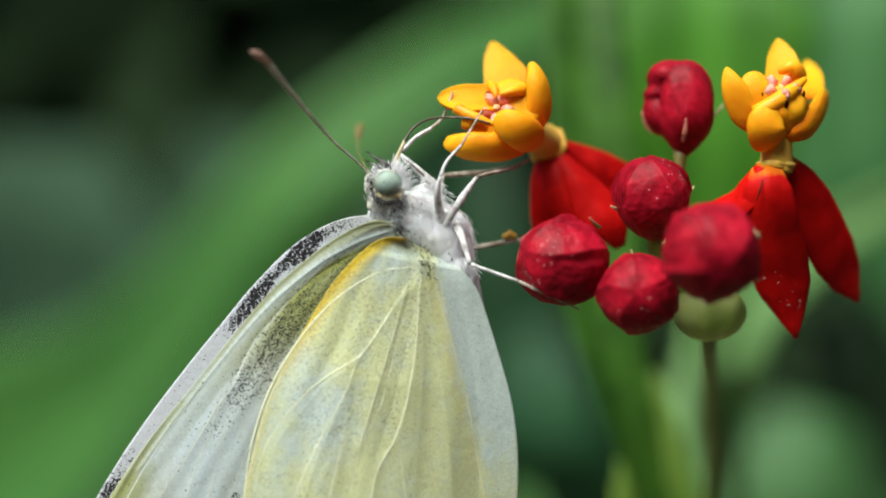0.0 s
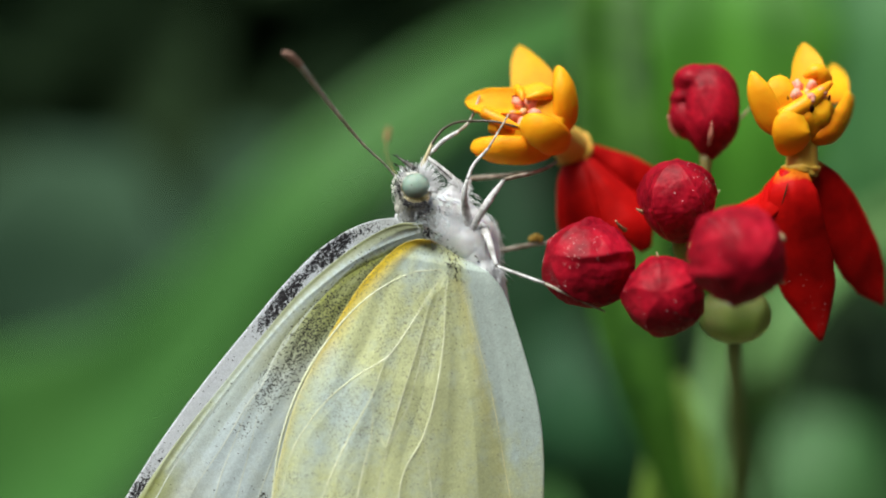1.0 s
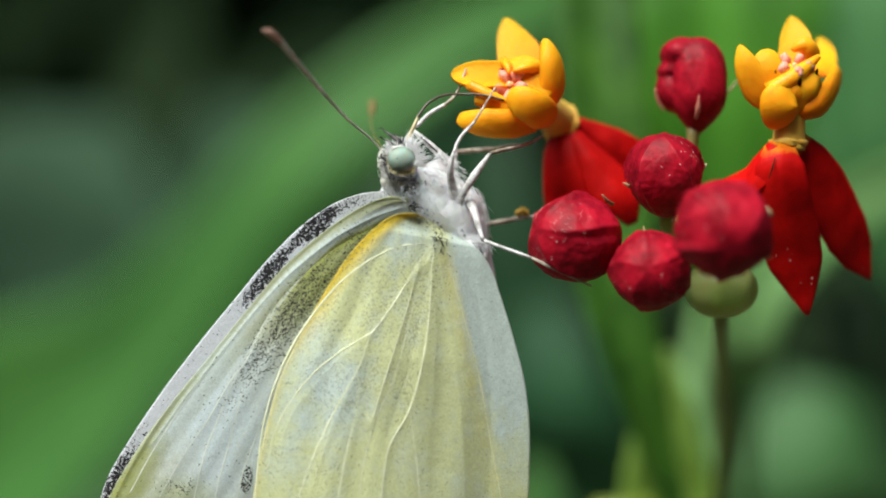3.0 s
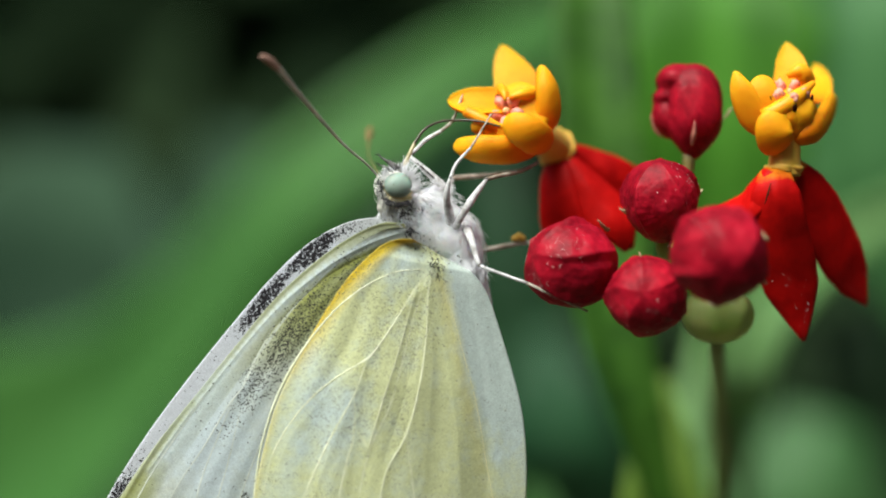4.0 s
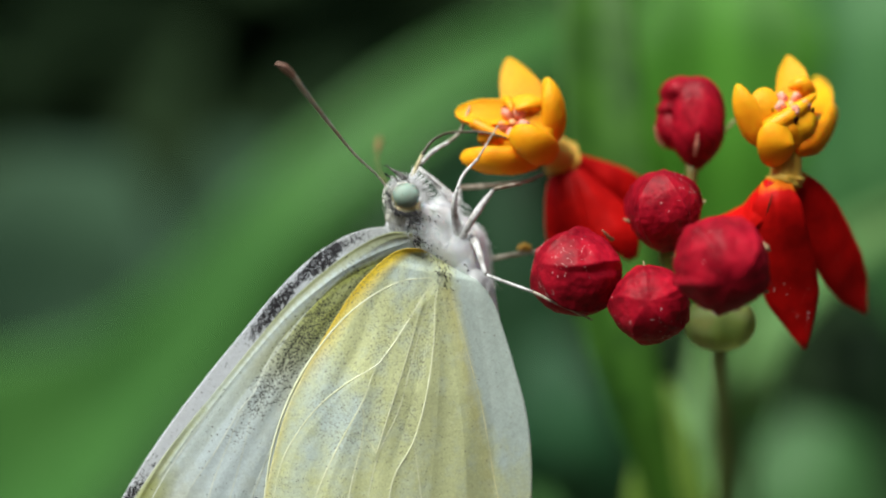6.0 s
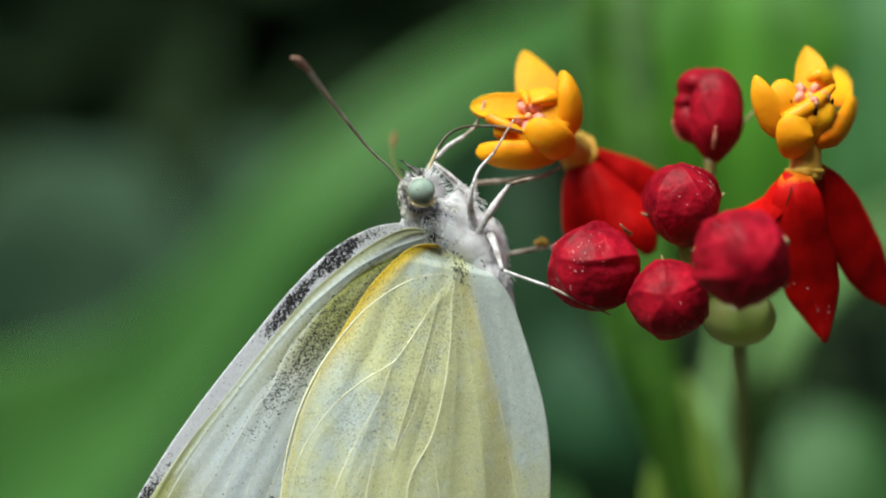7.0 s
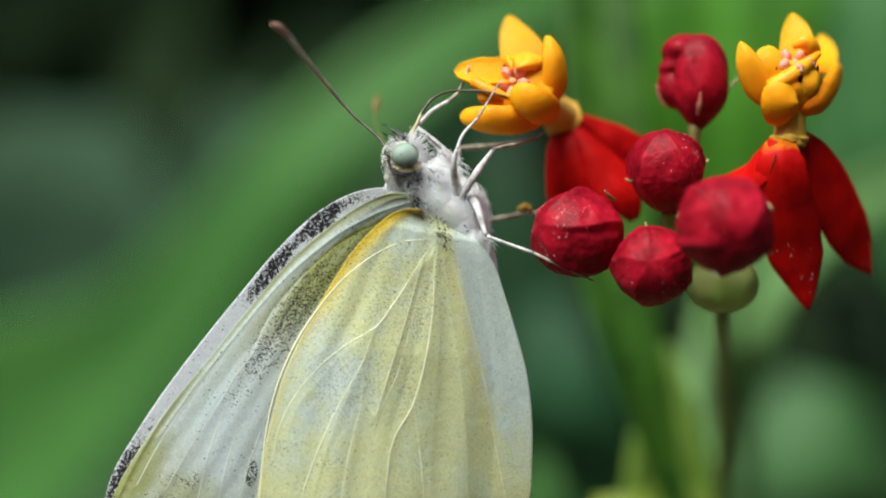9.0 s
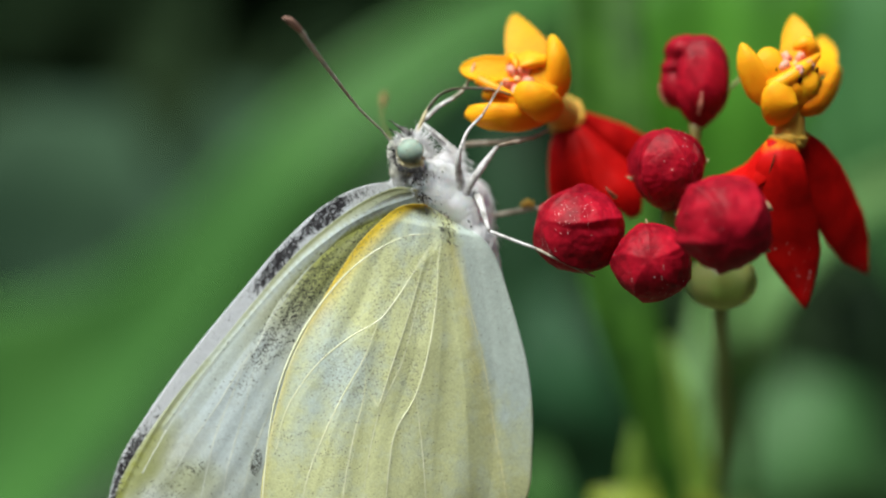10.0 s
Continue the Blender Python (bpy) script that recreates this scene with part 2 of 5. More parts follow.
M_TONGUE = grainy("proboscis_cuticle", (0.03, 0.022, 0.016), (0.10, 0.07, 0.05), 4200, 900, 0.35, 0.3, 0.00003)
M_PALP = grainy("proboscis_root", (0.45, 0.38, 0.20), (0.66, 0.58, 0.36), 4200, 900, 0.5, 0.3, 0.00003)
M_RIM = grainy("eye_rim_scales", (0.62, 0.52, 0.22), (0.80, 0.72, 0.46), 4200, 900, 0.6, 0.4, 0.00004)
M_EYE = facet_eye()
M_BUD = grainy("bud_skin", (0.13, 0.001, 0.006), (0.46, 0.006, 0.024), 2200, 330, 0.48, 0.42, 0.00016, 0.0, 0.0, 0.13, 0.05)
M_FLECK = grainy("pale_fleck", (0.62, 0.36, 0.36), (0.86, 0.66, 0.60), 4000, 900, 0.6, 0.2, 0.00003)
M_PETAL = petal_skin()
M_HORN = grainy("orange_hood", (0.82, 0.27, 0.002), (0.96, 0.43, 0.004), 900, 260, 0.46, 0.15, 0.00008, 0.0, 0.0, 0.3, 0.35)
M_COLUMN = grainy("yellow_column", (0.70, 0.39, 0.040), (0.82, 0.52, 0.090), 1200, 260, 0.5, 0.3, 0.0001, 0.05, 0.0, 0.4, 0.2)
M_ANTHER = grainy("pink_anther", (0.72, 0.16, 0.10), (0.90, 0.46, 0.34), 2500, 900, 0.5, 0.3, 0.00006, 0.0, 0.0, 0.5, 0.2)
M_ANTHER_PALE = grainy("pale_stigma", (0.84, 0.42, 0.16), (0.90, 0.56, 0.30), 2500, 900, 0.5, 0.3, 0.00006, 0.0, 0.0, 0.4, 0.2)
M_GAP = grainy("dark_slit", (0.02, 0.006, 0.003), (0.07, 0.02, 0.008), 2500, 900, 0.8, 0.3, 0.00006, 0.0, 0.0, 0.05)
M_POLLEN = grainy("pollen_clump", (0.34, 0.19, 0.02), (0.62, 0.38, 0.05), 2500, 900, 0.6, 0.6, 0.0001)
M_GREEN = grainy("green_stalk", (0.15, 0.21, 0.03), (0.29, 0.35, 0.07), 900, 180, 0.5, 0.3, 0.0001, 0.1, 0.0, 0.4, 0.15)
M_UMBEL = grainy("pale_umbel", (0.46, 0.54, 0.14), (0.62, 0.68, 0.26), 900, 180, 0.35, 0.3, 0.0001, 0.0, 0.15, 0.3, 0.3)
for _n in M_UMBEL.node_tree.nodes:
    if _n.type == "BSDF_PRINCIPLED":
        _n.inputs["Transmission Weight"].default_value = 0.7
M_PEDICEL = grainy("reddish_pedicel", (0.14, 0.12, 0.03), (0.24, 0.20, 0.06), 900, 200, 0.5, 0.3, 0.0001)
M_STALK = grainy("green_brown_stalk", (0.17, 0.24, 0.06), (0.28, 0.36, 0.12), 700, 120, 0.5, 0.3, 0.0002)
M_SEPAL = grainy("dry_sepal", (0.32, 0.21, 0.10), (0.54, 0.41, 0.24), 2200, 600, 0.6, 0.3, 0.00006)
M_SEPAL_PINK = grainy("pinkish_sepal", (0.30, 0.06, 0.05), (0.50, 0.20, 0.13), 2200, 600, 0.6, 0.3, 0.00006)
M_LEAF_FRESH = striped_leaf("fresh_leaf", (0.044, 0.134, 0.027), (0.084, 0.218, 0.046), 0.45, 0.3, 22.0, 0.1)
M_LEAF_DEEP = striped_leaf("deep_leaf", (0.042, 0.120, 0.034), (0.080, 0.185, 0.060))
M_LEAF_BLUE = striped_leaf("bluish_leaf", (0.050, 0.15, 0.045), (0.085, 0.22, 0.070))
M_LEAF_PALE = striped_leaf("pale_leaf", (0.115, 0.24, 0.066), (0.21, 0.37, 0.13))
# the next four leaf materials have shade put into their colour
M_LEAF_UNDER = striped_leaf("painted_shade_lower_leaf", (0.012, 0.050, 0.008), (0.026, 0.085, 0.016))
M_LEAF_SHADE = striped_leaf("painted_shade_deep_leaf", (0.006, 0.030, 0.008), (0.013, 0.048, 0.014))
M_LEAF_DARK = striped_leaf("painted_shade_dark_leaf", (0.004, 0.012, 0.003), (0.008, 0.020, 0.005))
M_LEAF_TEAL = striped_leaf("painted_shade_teal_leaf", (0.016, 0.062, 0.025), (0.034, 0.104, 0.040))
M_LEAF_MID = striped_leaf("mid_green_leaf", (0.032, 0.125, 0.010), (0.118, 0.345, 0.028), 0.45, 0.45)
M_LEAF_MOTTLED = striped_leaf("mottled_leaf", (0.020, 0.068, 0.010), (0.100, 0.25, 0.027), 0.45, 0.4, 150.0, 0.12)
M_LEAF_LIME = striped_leaf("lime_leaf", (0.16, 0.29, 0.034), (0.27, 0.42, 0.075))
M_LEAF_SOFT = striped_leaf("soft_green_leaf", (0.12, 0.25, 0.07), (0.20, 0.36, 0.13))
M_LEAF_YELLOW = striped_leaf("yellowing_leaf", (0.15, 0.22, 0.020), (0.28, 0.33, 0.040))
# hedge colour darkened to hold deep shade; nothing overhead casts it
M_HEDGE = grainy("shade_toned_foliage", (0.012, 0.026, 0.010), (0.026, 0.046, 0.018), 60, 9, 0.8, 0.3, 0.002, 0.0, 0.12, 0.05)
M_SOIL = grainy("soil", (0.035, 0.026, 0.016), (0.085, 0.065, 0.040), 90, 7, 0.9, 0.8, 0.006)
# soft haze of the left background, painted as a grey-green leaf tone
M_HAZE = grainy("grey_green_haze_foliage", (0.025, 0.056, 0.030), (0.048, 0.093, 0.050), 60, 12, 0.7, 0.3, 0.002, 0.0, 0.15, 0.1)


# ---- mesh tools: all places below are millimetres in the world ----
WHERE = {}


def thing(name, base, label, category, group="", kind=""):
    ob = new(name)
    ob.empty_display_size = 0.002
    ob.location = Vector(base) / 1000
    WHERE[ob] = Vector(base)
    return tagged(ob, label, category, group, kind)


def part(name, shape, material, parent=None, label="", base=None, masks=None, smooth=True):
    """Links one mesh object under a thing or a part; shape holds vertices in millimetres and faces."""
    verts, faces = shape
    under = WHERE[parent] if parent else Vector((0, 0, 0))
    base = Vector(base) if base is not None else under.copy()
    me = bpy.data.meshes.new(name)
    me.from_pydata([(Vector(v) - base) / 1000 for v in verts], [], faces)
    if masks is not None:
        layer = me.attributes.new("pattern", "FLOAT_COLOR", "POINT")
        layer.data.foreach_set("color", [c for m in masks for c in (*m, 1.0)])
    me.materials.append(material)
    if smooth:
        me.polygons.foreach_set("use_smooth", [True] * len(me.polygons))
    me.update()
    ob = new(name, me)
    ob.location = (base - under) / 1000
    if parent:
        ob.parent = parent
    WHERE[ob] = base
    if label:
        ob["label"] = label
    return ob


def join(shapes):
    verts, faces = [], []
    for v, f in shapes:
        k = len(verts)
        verts += list(v)
        faces += [tuple(i + k for i in q) for q in f]
    return verts, faces


def spline(points, n):
    """n points along a smooth curve through the given ones."""
    p = [Vector(q) for q in points]
    if len(p) == 2:
        return [p[0].lerp(p[1], i / (n - 1)) for i in range(n)]
    length = [0.0]
    for a, b in zip(p, p[1:]):
        length.append(length[-1] + (b - a).length)
    out = []
    for i in range(n):
        s = length[-1] * i / (n - 1)
        k = max(j for j in range(len(p) - 1) if length[j] <= s + 1e-9)
        t = (s - length[k]) / max(1e-9, length[k + 1] - length[k])
        a, b, c, d = p[max(k - 1, 0)], p[k], p[k + 1], p[min(k + 2, len(p) - 1)]
        if k == 0:
            a = b * 2 - c
        if k == len(p) - 2:
            d = c * 2 - b
        out.append(0.5 * (2 * b + (c - a) * t + (2 * a - 5 * b + 4 * c - d) * t * t + (3 * b - a - 3 * c + d) * t ** 3))
    return out


def value_along(values, s):
    x = s * (len(values) - 1)
    k = min(int(x), len(values) - 2)
    return values[k] + (values[k + 1] - values[k]) * (x - k)


def tube(points, radii, n=24, sides=8, rough=0.0, flat=1.0):
    path = spline(points, n)
    verts, faces = [], []
    side = None
    for i, p in enumerate(path):
        d = (path[min(i + 1, n - 1)] - path[max(i - 1, 0)]).normalized()
        if side is None:
            side = d.cross(Vector((0.3, 1, 0.1))).normalized()
        side = (side - d * side.dot(d)).normalized()
        up = d.cross(side)
        r = value_along(radii, i / (n - 1))
        for j in range(sides):
            a = 2 * math.pi * j / sides
            q = r * (1 + rough * noise.noise(Vector((i * 0.6, math.cos(a) * 2, math.sin(a) * 2 + p.x))))
            verts.append(p + side * math.cos(a) * q + up * math.sin(a) * q * flat)
    for i in range(n - 1):
        for j in range(sides):
            k = (j + 1) % sides
            faces.append((i * sides + j, i * sides + k, (i + 1) * sides + k, (i + 1) * sides + j))
    a = len(verts)
    verts += [path[0], path[-1]]
    for j in range(sides):
        k = (j + 1) % sides
        faces.append((a, k, j))
        faces.append((a + 1, (n - 1) * sides + j, (n - 1) * sides + k))
    return verts, faces


def frame_of(axis, hint=(0, 0, 1)):
    w = Vector(axis).normalized()
    u = Vector(hint)
    u = (u - w * u.dot(w)).normalized()
    return u, w.cross(u), w


def ball(centre, axis, hint, shape, rings=28, sides=36):
    """A closed round body about an axis: shape(t, a) gives radius and height for t from 0 (foot) to 1 (tip)."""
    u, v, w = frame_of(axis, hint)
    c = Vector(centre)
    verts, faces = [], []
    for i in range(rings + 1):
        for j in range(sides):
            a = 2 * math.pi * j / sides
            r, h = shape(i / rings, a)
            verts.append(c + (u * math.cos(a) + v * math.sin(a)) * r + w * h)
    for i in range(rings):
        for j in range(sides):
            k = (j + 1) % sides
            faces.append((i * sides + j, i * sides + k, (i + 1) * sides + k, (i + 1) * sides + j))
    faces.append(tuple(range(sides))[::-1])
    faces.append(tuple(rings * sides + j for j in range(sides)))
    return verts, faces


def ellipsoid(centre, axis, hint, ra, rb, rh, wobble=0.0, rings=22, sides=30):
    c = Vector(centre)

    def shape(t, a):
        s = math.sin(math.pi * min(max(t, 0.004), 0.996))
        k = 1 + wobble * noise.noise(Vector((math.cos(a) * s * 2.2 + c.x, math.sin(a) * s * 2.2 + c.z, t * 5)))
        r = 1 / math.sqrt((math.cos(a) / ra) ** 2 + (math.sin(a) / rb) ** 2)
        return r * s * k, -rh * math.cos(math.pi * t) * k
    return ball(centre, axis, hint, shape, rings, sides)


def sheet(f, nu, nv, thick):
    """A thin closed body over f(u, v), with its rounded rim; returns the shape and the (u, v) of each vertex."""
    grid = [[Vector(f(i / nu, j / nv)) for j in range(nv + 1)] for i in range(nu + 1)]
    verts, where = [], []
    for side in (1, -1):
        for i in range(nu + 1):
            for j in range(nv + 1):
                a = grid[min(i + 1, nu)][j] - grid[max(i - 1, 0)][j]
                b = grid[i][min(j + 1, nv)] - grid[i][max(j - 1, 0)]
                n = a.cross(b)
                n = n.normalized() if n.length > 1e-9 else Vector((0, -1, 0))
                rim = min(i, nu - i, j, nv - j)
                verts.append(grid[i][j] + n * side * thick * 0.5 * (0.25 if rim == 0 else 0.8 if rim == 1 else 1.0))
                where.append((i / nu, j / nv))
    w, k = nv + 1, (nu + 1) * (nv + 1)
    faces = []
    for i in range(nu):
        for j in range(nv):
            q = (i * w + j, (i + 1) * w + j, (i + 1) * w + j + 1, i * w + j + 1)
            faces.append(q)
            faces.append(tuple(k + x for x in reversed(q)))
    rim = [i * w for i in range(nu)] + [nu * w + j for j in range(nv)] + [i * w + nv for i in range(nu, 0, -1)] + [j for j in range(nv, 0, -1)]
    for a, b in zip(rim, rim[1:] + rim[:1]):
        faces.append((a, k + a, k + b, b))
    return (verts, faces), where


def hairs(places, length, radius, rng, droop=0.15, spread=0.25):
    """Tapered hairs at (place, direction) pairs, each a three-sided spike bent once."""
    verts, faces = [], []
    for p, d in places:
        d = (Vector(d).normalized() + Vector((rng.gauss(0, spread), rng.gauss(0, spread), rng.gauss(0, spread)))).normalized()
        le = length * rng.uniform(0.55, 1.25)
        u, v, w = frame_of(d, (0.2, 0.9, 0.31))
        bend = Vector((rng.gauss(0, droop), rng.gauss(0, droop), -droop * 0.6)) * le
        k = len(verts)
        for s, r in ((0.0, 1.0), (0.55, 0.7)):
            c = Vector(p) + d * le * s + bend * s * s
            for j in range(3):
                a = j * 2.0944
                verts.append(c + (u * math.cos(a) + v * math.sin(a)) * radius * r)
        verts.append(Vector(p) + d * le + bend)
        for j in range(3):
            n = (j + 1) % 3
            faces.append((k + j, k + n, k + 3 + n, k + 3 + j))
            faces.append((k + 3 + j, k + 3 + n, k + 6))
    return verts, faces


def near_mask(x, z, cx, cz, rx, rz, turn=0.0):
    c, s = math.cos(radians(turn)), math.sin(radians(turn))
    a, b = (x - cx) * c + (z - cz) * s, -(x - cx) * s + (z - cz) * c
    return max(0.0, 1 - (a / rx) ** 2 - (b / rz) ** 2)


# ---- ground and distance ----
def ground():
    verts, faces = [], []
    xs = [-40000, -6000, -1500] + [-1000 + 100 * i for i in range(21)] + [1500, 6000, 40000]
    ys = [-40000, -6000, -1500] + [-1000 + 100 * i for i in range(31)] + [2600, 6000, 40000]
    for y in ys:
        for x in xs:
            verts.append((x, y, -520 + 14 * noise.noise(Vector((x / 230, y / 230, 0)))))
    w = len(xs)
    for i in range(len(ys) - 1):
        for j in range(w - 1):
            faces.append((i * w + j, i * w + j + 1, (i + 1) * w + j + 1, (i + 1) * w + j))
    tagged(part("ground", (verts, faces), M_SOIL), "dark brown garden soil under the plants", "ground", "", "structure")


def leaf_card(c, along, normal, length, width, verts, faces):
    """A small folded blade of eight vertices."""
    u, v, w = frame_of(normal, along)
    k = len(verts)
    for s, h in ((0.0, 0.08), (0.35, 0.5), (0.7, 0.38), (1.0, 0.02)):
        p = Vector(c) + u * length * s - w * length * 0.25 * s * s
        verts += [p - v * width * h + w * width * 0.18 * h, p, p + v * width * h + w * width * 0.18 * h]
    for i in range(3):
        for j in range(2):
            a = k + i * 3 + j
            faces.append((a, a + 1, a + 4, a + 3))


def hedge():
    """Dense banks of leaves with shade in their colour: one far behind the flower, and unseen ones added round the
    place to block sky light.
    """
    rng = random.Random(11)

    def bank(count, spot, facing, big):
        verts, faces = [], []
        for _ in range(count):
            out, up = Vector(facing), Vector((0, 0, 1))
            along = out.cross(up) * rng.gauss(0, 0.7) + out * 0.5 + up * rng.gauss(0.1, 0.6)
            normal = out + out.cross(up) * rng.gauss(0, 0.5) + up * rng.gauss(0.6, 0.5)
            leaf_card(spot(rng), along, normal, rng.uniform(60, 120) * big, rng.uniform(35, 60) * big, verts, faces)
        return tagged(part("hedge", (verts, faces), M_HEDGE), "dense dark green hedge foliage with deep shade in its colour", "hedge", "", "stuff")

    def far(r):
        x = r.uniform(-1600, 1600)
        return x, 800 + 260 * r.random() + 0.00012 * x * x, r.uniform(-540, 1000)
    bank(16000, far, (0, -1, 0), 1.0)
    # unseen banks behind and beside the camera, added to cut the sky's fill
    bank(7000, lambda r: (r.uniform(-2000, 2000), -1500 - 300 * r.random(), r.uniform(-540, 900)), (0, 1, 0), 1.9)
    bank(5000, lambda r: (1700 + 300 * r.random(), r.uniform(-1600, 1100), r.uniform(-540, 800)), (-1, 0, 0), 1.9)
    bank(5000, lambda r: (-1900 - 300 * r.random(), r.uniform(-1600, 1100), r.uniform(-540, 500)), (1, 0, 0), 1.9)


def blade(path, half, fold, sway, n=30, m=8, thick=0.5, turn=(0, -1, 0.15)):
    """A leaf along a path: half widths in millimetres, folded along its midrib."""
    line = spline(path, n + 1)
    facings = [Vector(q).normalized() for q in (turn if isinstance(turn, list) else [turn, turn])]

    def f(u, v):
        i = round(u * n)
        d = (line[min(i + 1, n)] - line[max(i - 1, 0)]).normalized()
        side = d.cross(value_along(facings, u)).normalized()
        up = side.cross(d)
        h = value_along(half, u)
        s = v * 2 - 1
        wave = sway * noise.noise(Vector((u * 5 + path[0][0], s * 0.7, path[0][2])))
        return line[i] + side * h * s + up * (-fold * h * abs(s) ** 1.3 * -1 + wave * h)
    shape, where = sheet(f, n, m, thick)
    masks = [(max(0.0, 1 - abs(v * 2 - 1) * 9), 0, 0) for u, v in where]
    return shape, masks


def leafy_stem(stem, leaves, label, category="plant"):
    """A stem that stands in the soil, with its blades."""
    foot = (stem[0][0], stem[0][1], -516)
    plant = thing("leafy_plant", foot, label, category)
    part("stem", tube([foot] + stem, [2.6, 2.2, 1.8, 1.2], 30, 8, 0.05), M_STALK, plant)
    for path, half, fold, sway, turn, mat in leaves:
        shape, masks = blade(path, half, fold, sway, turn=turn)
        part("leaf", shape, mat, plant, "", path[0], masks)


def background_plants():
    # long arching blade that crosses behind the butterfly
    leafy_stem([(-215.71, 450.00, -208.27), (-202.27, 440.00, -115.28)],
        [([(-202.27, 440.00, -115.28), (-134.00, 425.00, -71.00), (-96.00, 412.00, -40.50), (-66.50, 404.00, -10.50), (-40.60, 398.00, 20.00), (-26.43, 396.00, 32.28), (-11.76, 398.00, 42.65), (2.43, 402.00, 52.39), (25.58, 410.00, 64.26), (74.45, 430.00, 83.24)],
          [6.1, 60.0, 57.0, 38.0, 19.5, 15.0, 13.6, 12.8, 11.9, 3.1], 0.45, 0.15, [(-0.2, -1, 0.6), (-0.45, -1, 0.75)], M_LEAF_FRESH),
         # dark leaf added below the arching blade, its tone standing in for shade
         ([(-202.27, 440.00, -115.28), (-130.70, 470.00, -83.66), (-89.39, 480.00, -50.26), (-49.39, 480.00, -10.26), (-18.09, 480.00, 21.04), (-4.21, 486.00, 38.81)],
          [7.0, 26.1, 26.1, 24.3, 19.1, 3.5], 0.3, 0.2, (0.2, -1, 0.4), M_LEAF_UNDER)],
        "tall plant with one long arching bright green leaf", "plant")
    # upright blades close behind the flowers
    leafy_stem([(20.72, 50.00, -65.86), (20.15, 52.00, -37.49)],
        [([(20.15, 52.00, -37.49), (20.92, 45.00, -25.40), (19.44, 44.00, -18.17), (17.82, 43.00, -12.53), (16.41, 43.00, -7.00), (15.45, 43.50, -1.46), (15.28, 44.50, 5.63), (14.94, 46.00, 14.39), (14.68, 49.00, 26.07), (14.60, 52.00, 33.90)],
          [0.6, 0.6, 1.1, 1.9, 2.9, 3.7, 3.9, 3.7, 3.4, 2.0], 0.3, 0.15, [(-0.1, -1, 0.8), (0.0, -1, 0.8), (0.0, -1, 0.7), (-0.1, -1, 0.7), (-0.1, -1, 0.7)], M_LEAF_MOTTLED),
         ([(20.15, 52.00, -37.49), (21.26, 52.00, -29.56), (21.15, 52.00, -23.21), (20.94, 52.00, -18.45), (20.95, 53.00, -13.77), (21.06, 54.00, -8.50)],
          [0.8, 5.2, 5.0, 4.0, 2.6, 0.6], 0.3, 0.1, (-0.25, -1, 0.8), M_LEAF_LIME),
         ([(20.15, 52.00, -37.49), (24.68, 80.00, -31.55), (27.22, 92.00, -24.33), (28.71, 100.00, -17.21), (31.08, 106.00, -9.47), (32.69, 112.00, -3.42)],
          [0.9, 3.3, 3.9, 3.1, 1.3, 0.3], 0.3, 0.1, (-0.25, -1, 0.8), M_LEAF_PALE),
         ([(20.15, 52.00, -37.49), (24.50, 47.00, -27.22), (20.78, 46.00, -23.90), (16.94, 46.00, -22.98), (13.43, 47.00, -22.70)],
          [0.7, 3.4, 3.2, 2.2, 0.8], 0.3, 0.1, (-0.3, -0.8, 0.9), M_LEAF_YELLOW)],
        "milkweed shoot with narrow upright green leaves", "plant")
    # wide leaves at the back
    leafy_stem([(44.00, 150.00, -101.46), (41.68, 140.00, -35.69)],
        [([(41.68, 140.00, -35.69), (39.25, 134.00, -9.05), (37.92, 130.00, 8.32), (37.92, 130.00, 28.55), (38.78, 136.00, 53.72)],
          [0.8, 2.3, 8.3, 14.3, 4.5], 0.2, 0.2, (-0.2, -1, 0.8), M_LEAF_MID),
         ([(41.68, 140.00, -35.69), (35.09, 100.00, -15.88), (35.62, 94.00, -6.41), (41.87, 96.00, 1.70), (57.85, 104.00, 10.21)],
          [0.8, 1.6, 3.1, 3.8, 2.6], 0.25, 0.1, [(-0.4, -1, 0.9), (-0.4, -1, 0.9), (0.1, -1, 0.4), (0.4, -1, 0.1)], M_LEAF_SOFT)],
        "leafy shoot with broad light green leaves", "plant")
    leafy_stem([(94.54, 230.00, -129.94), (89.94, 220.00, -46.08)],
        [([(89.94, 220.00, -46.08), (87.81, 204.00, -15.24), (75.40, 200.00, 15.25), (73.04, 200.00, 37.99), (74.83, 206.00, 71.45)],
          [0.9, 2.3, 12.3, 18.0, 5.7], 0.2, 0.2, (-0.2, -1, 0.7), M_LEAF_BLUE)],
        "leafy shoot with a broad bluish green leaf", "plant")
    leafy_stem([(80.69, 300.00, -154.87), (78.84, 290.00, -97.22)],
        [([(78.84, 290.00, -97.22), (75.22, 280.00, -66.29), (72.26, 270.00, -47.57), (79.0, 276.00, -27.0)],
          [2.3, 36.0, 26.0, 9.0], -0.3, 0.2, (-0.1, -1, 0.5), M_LEAF_DEEP),
         # near-black leaf added to stand for the deep shade at the right
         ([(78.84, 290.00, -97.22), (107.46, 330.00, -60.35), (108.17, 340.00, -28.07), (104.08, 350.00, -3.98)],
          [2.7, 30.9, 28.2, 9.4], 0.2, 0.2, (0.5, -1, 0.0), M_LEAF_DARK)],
        "low shoot with a dull green leaf and one coloured as shade", "plant")
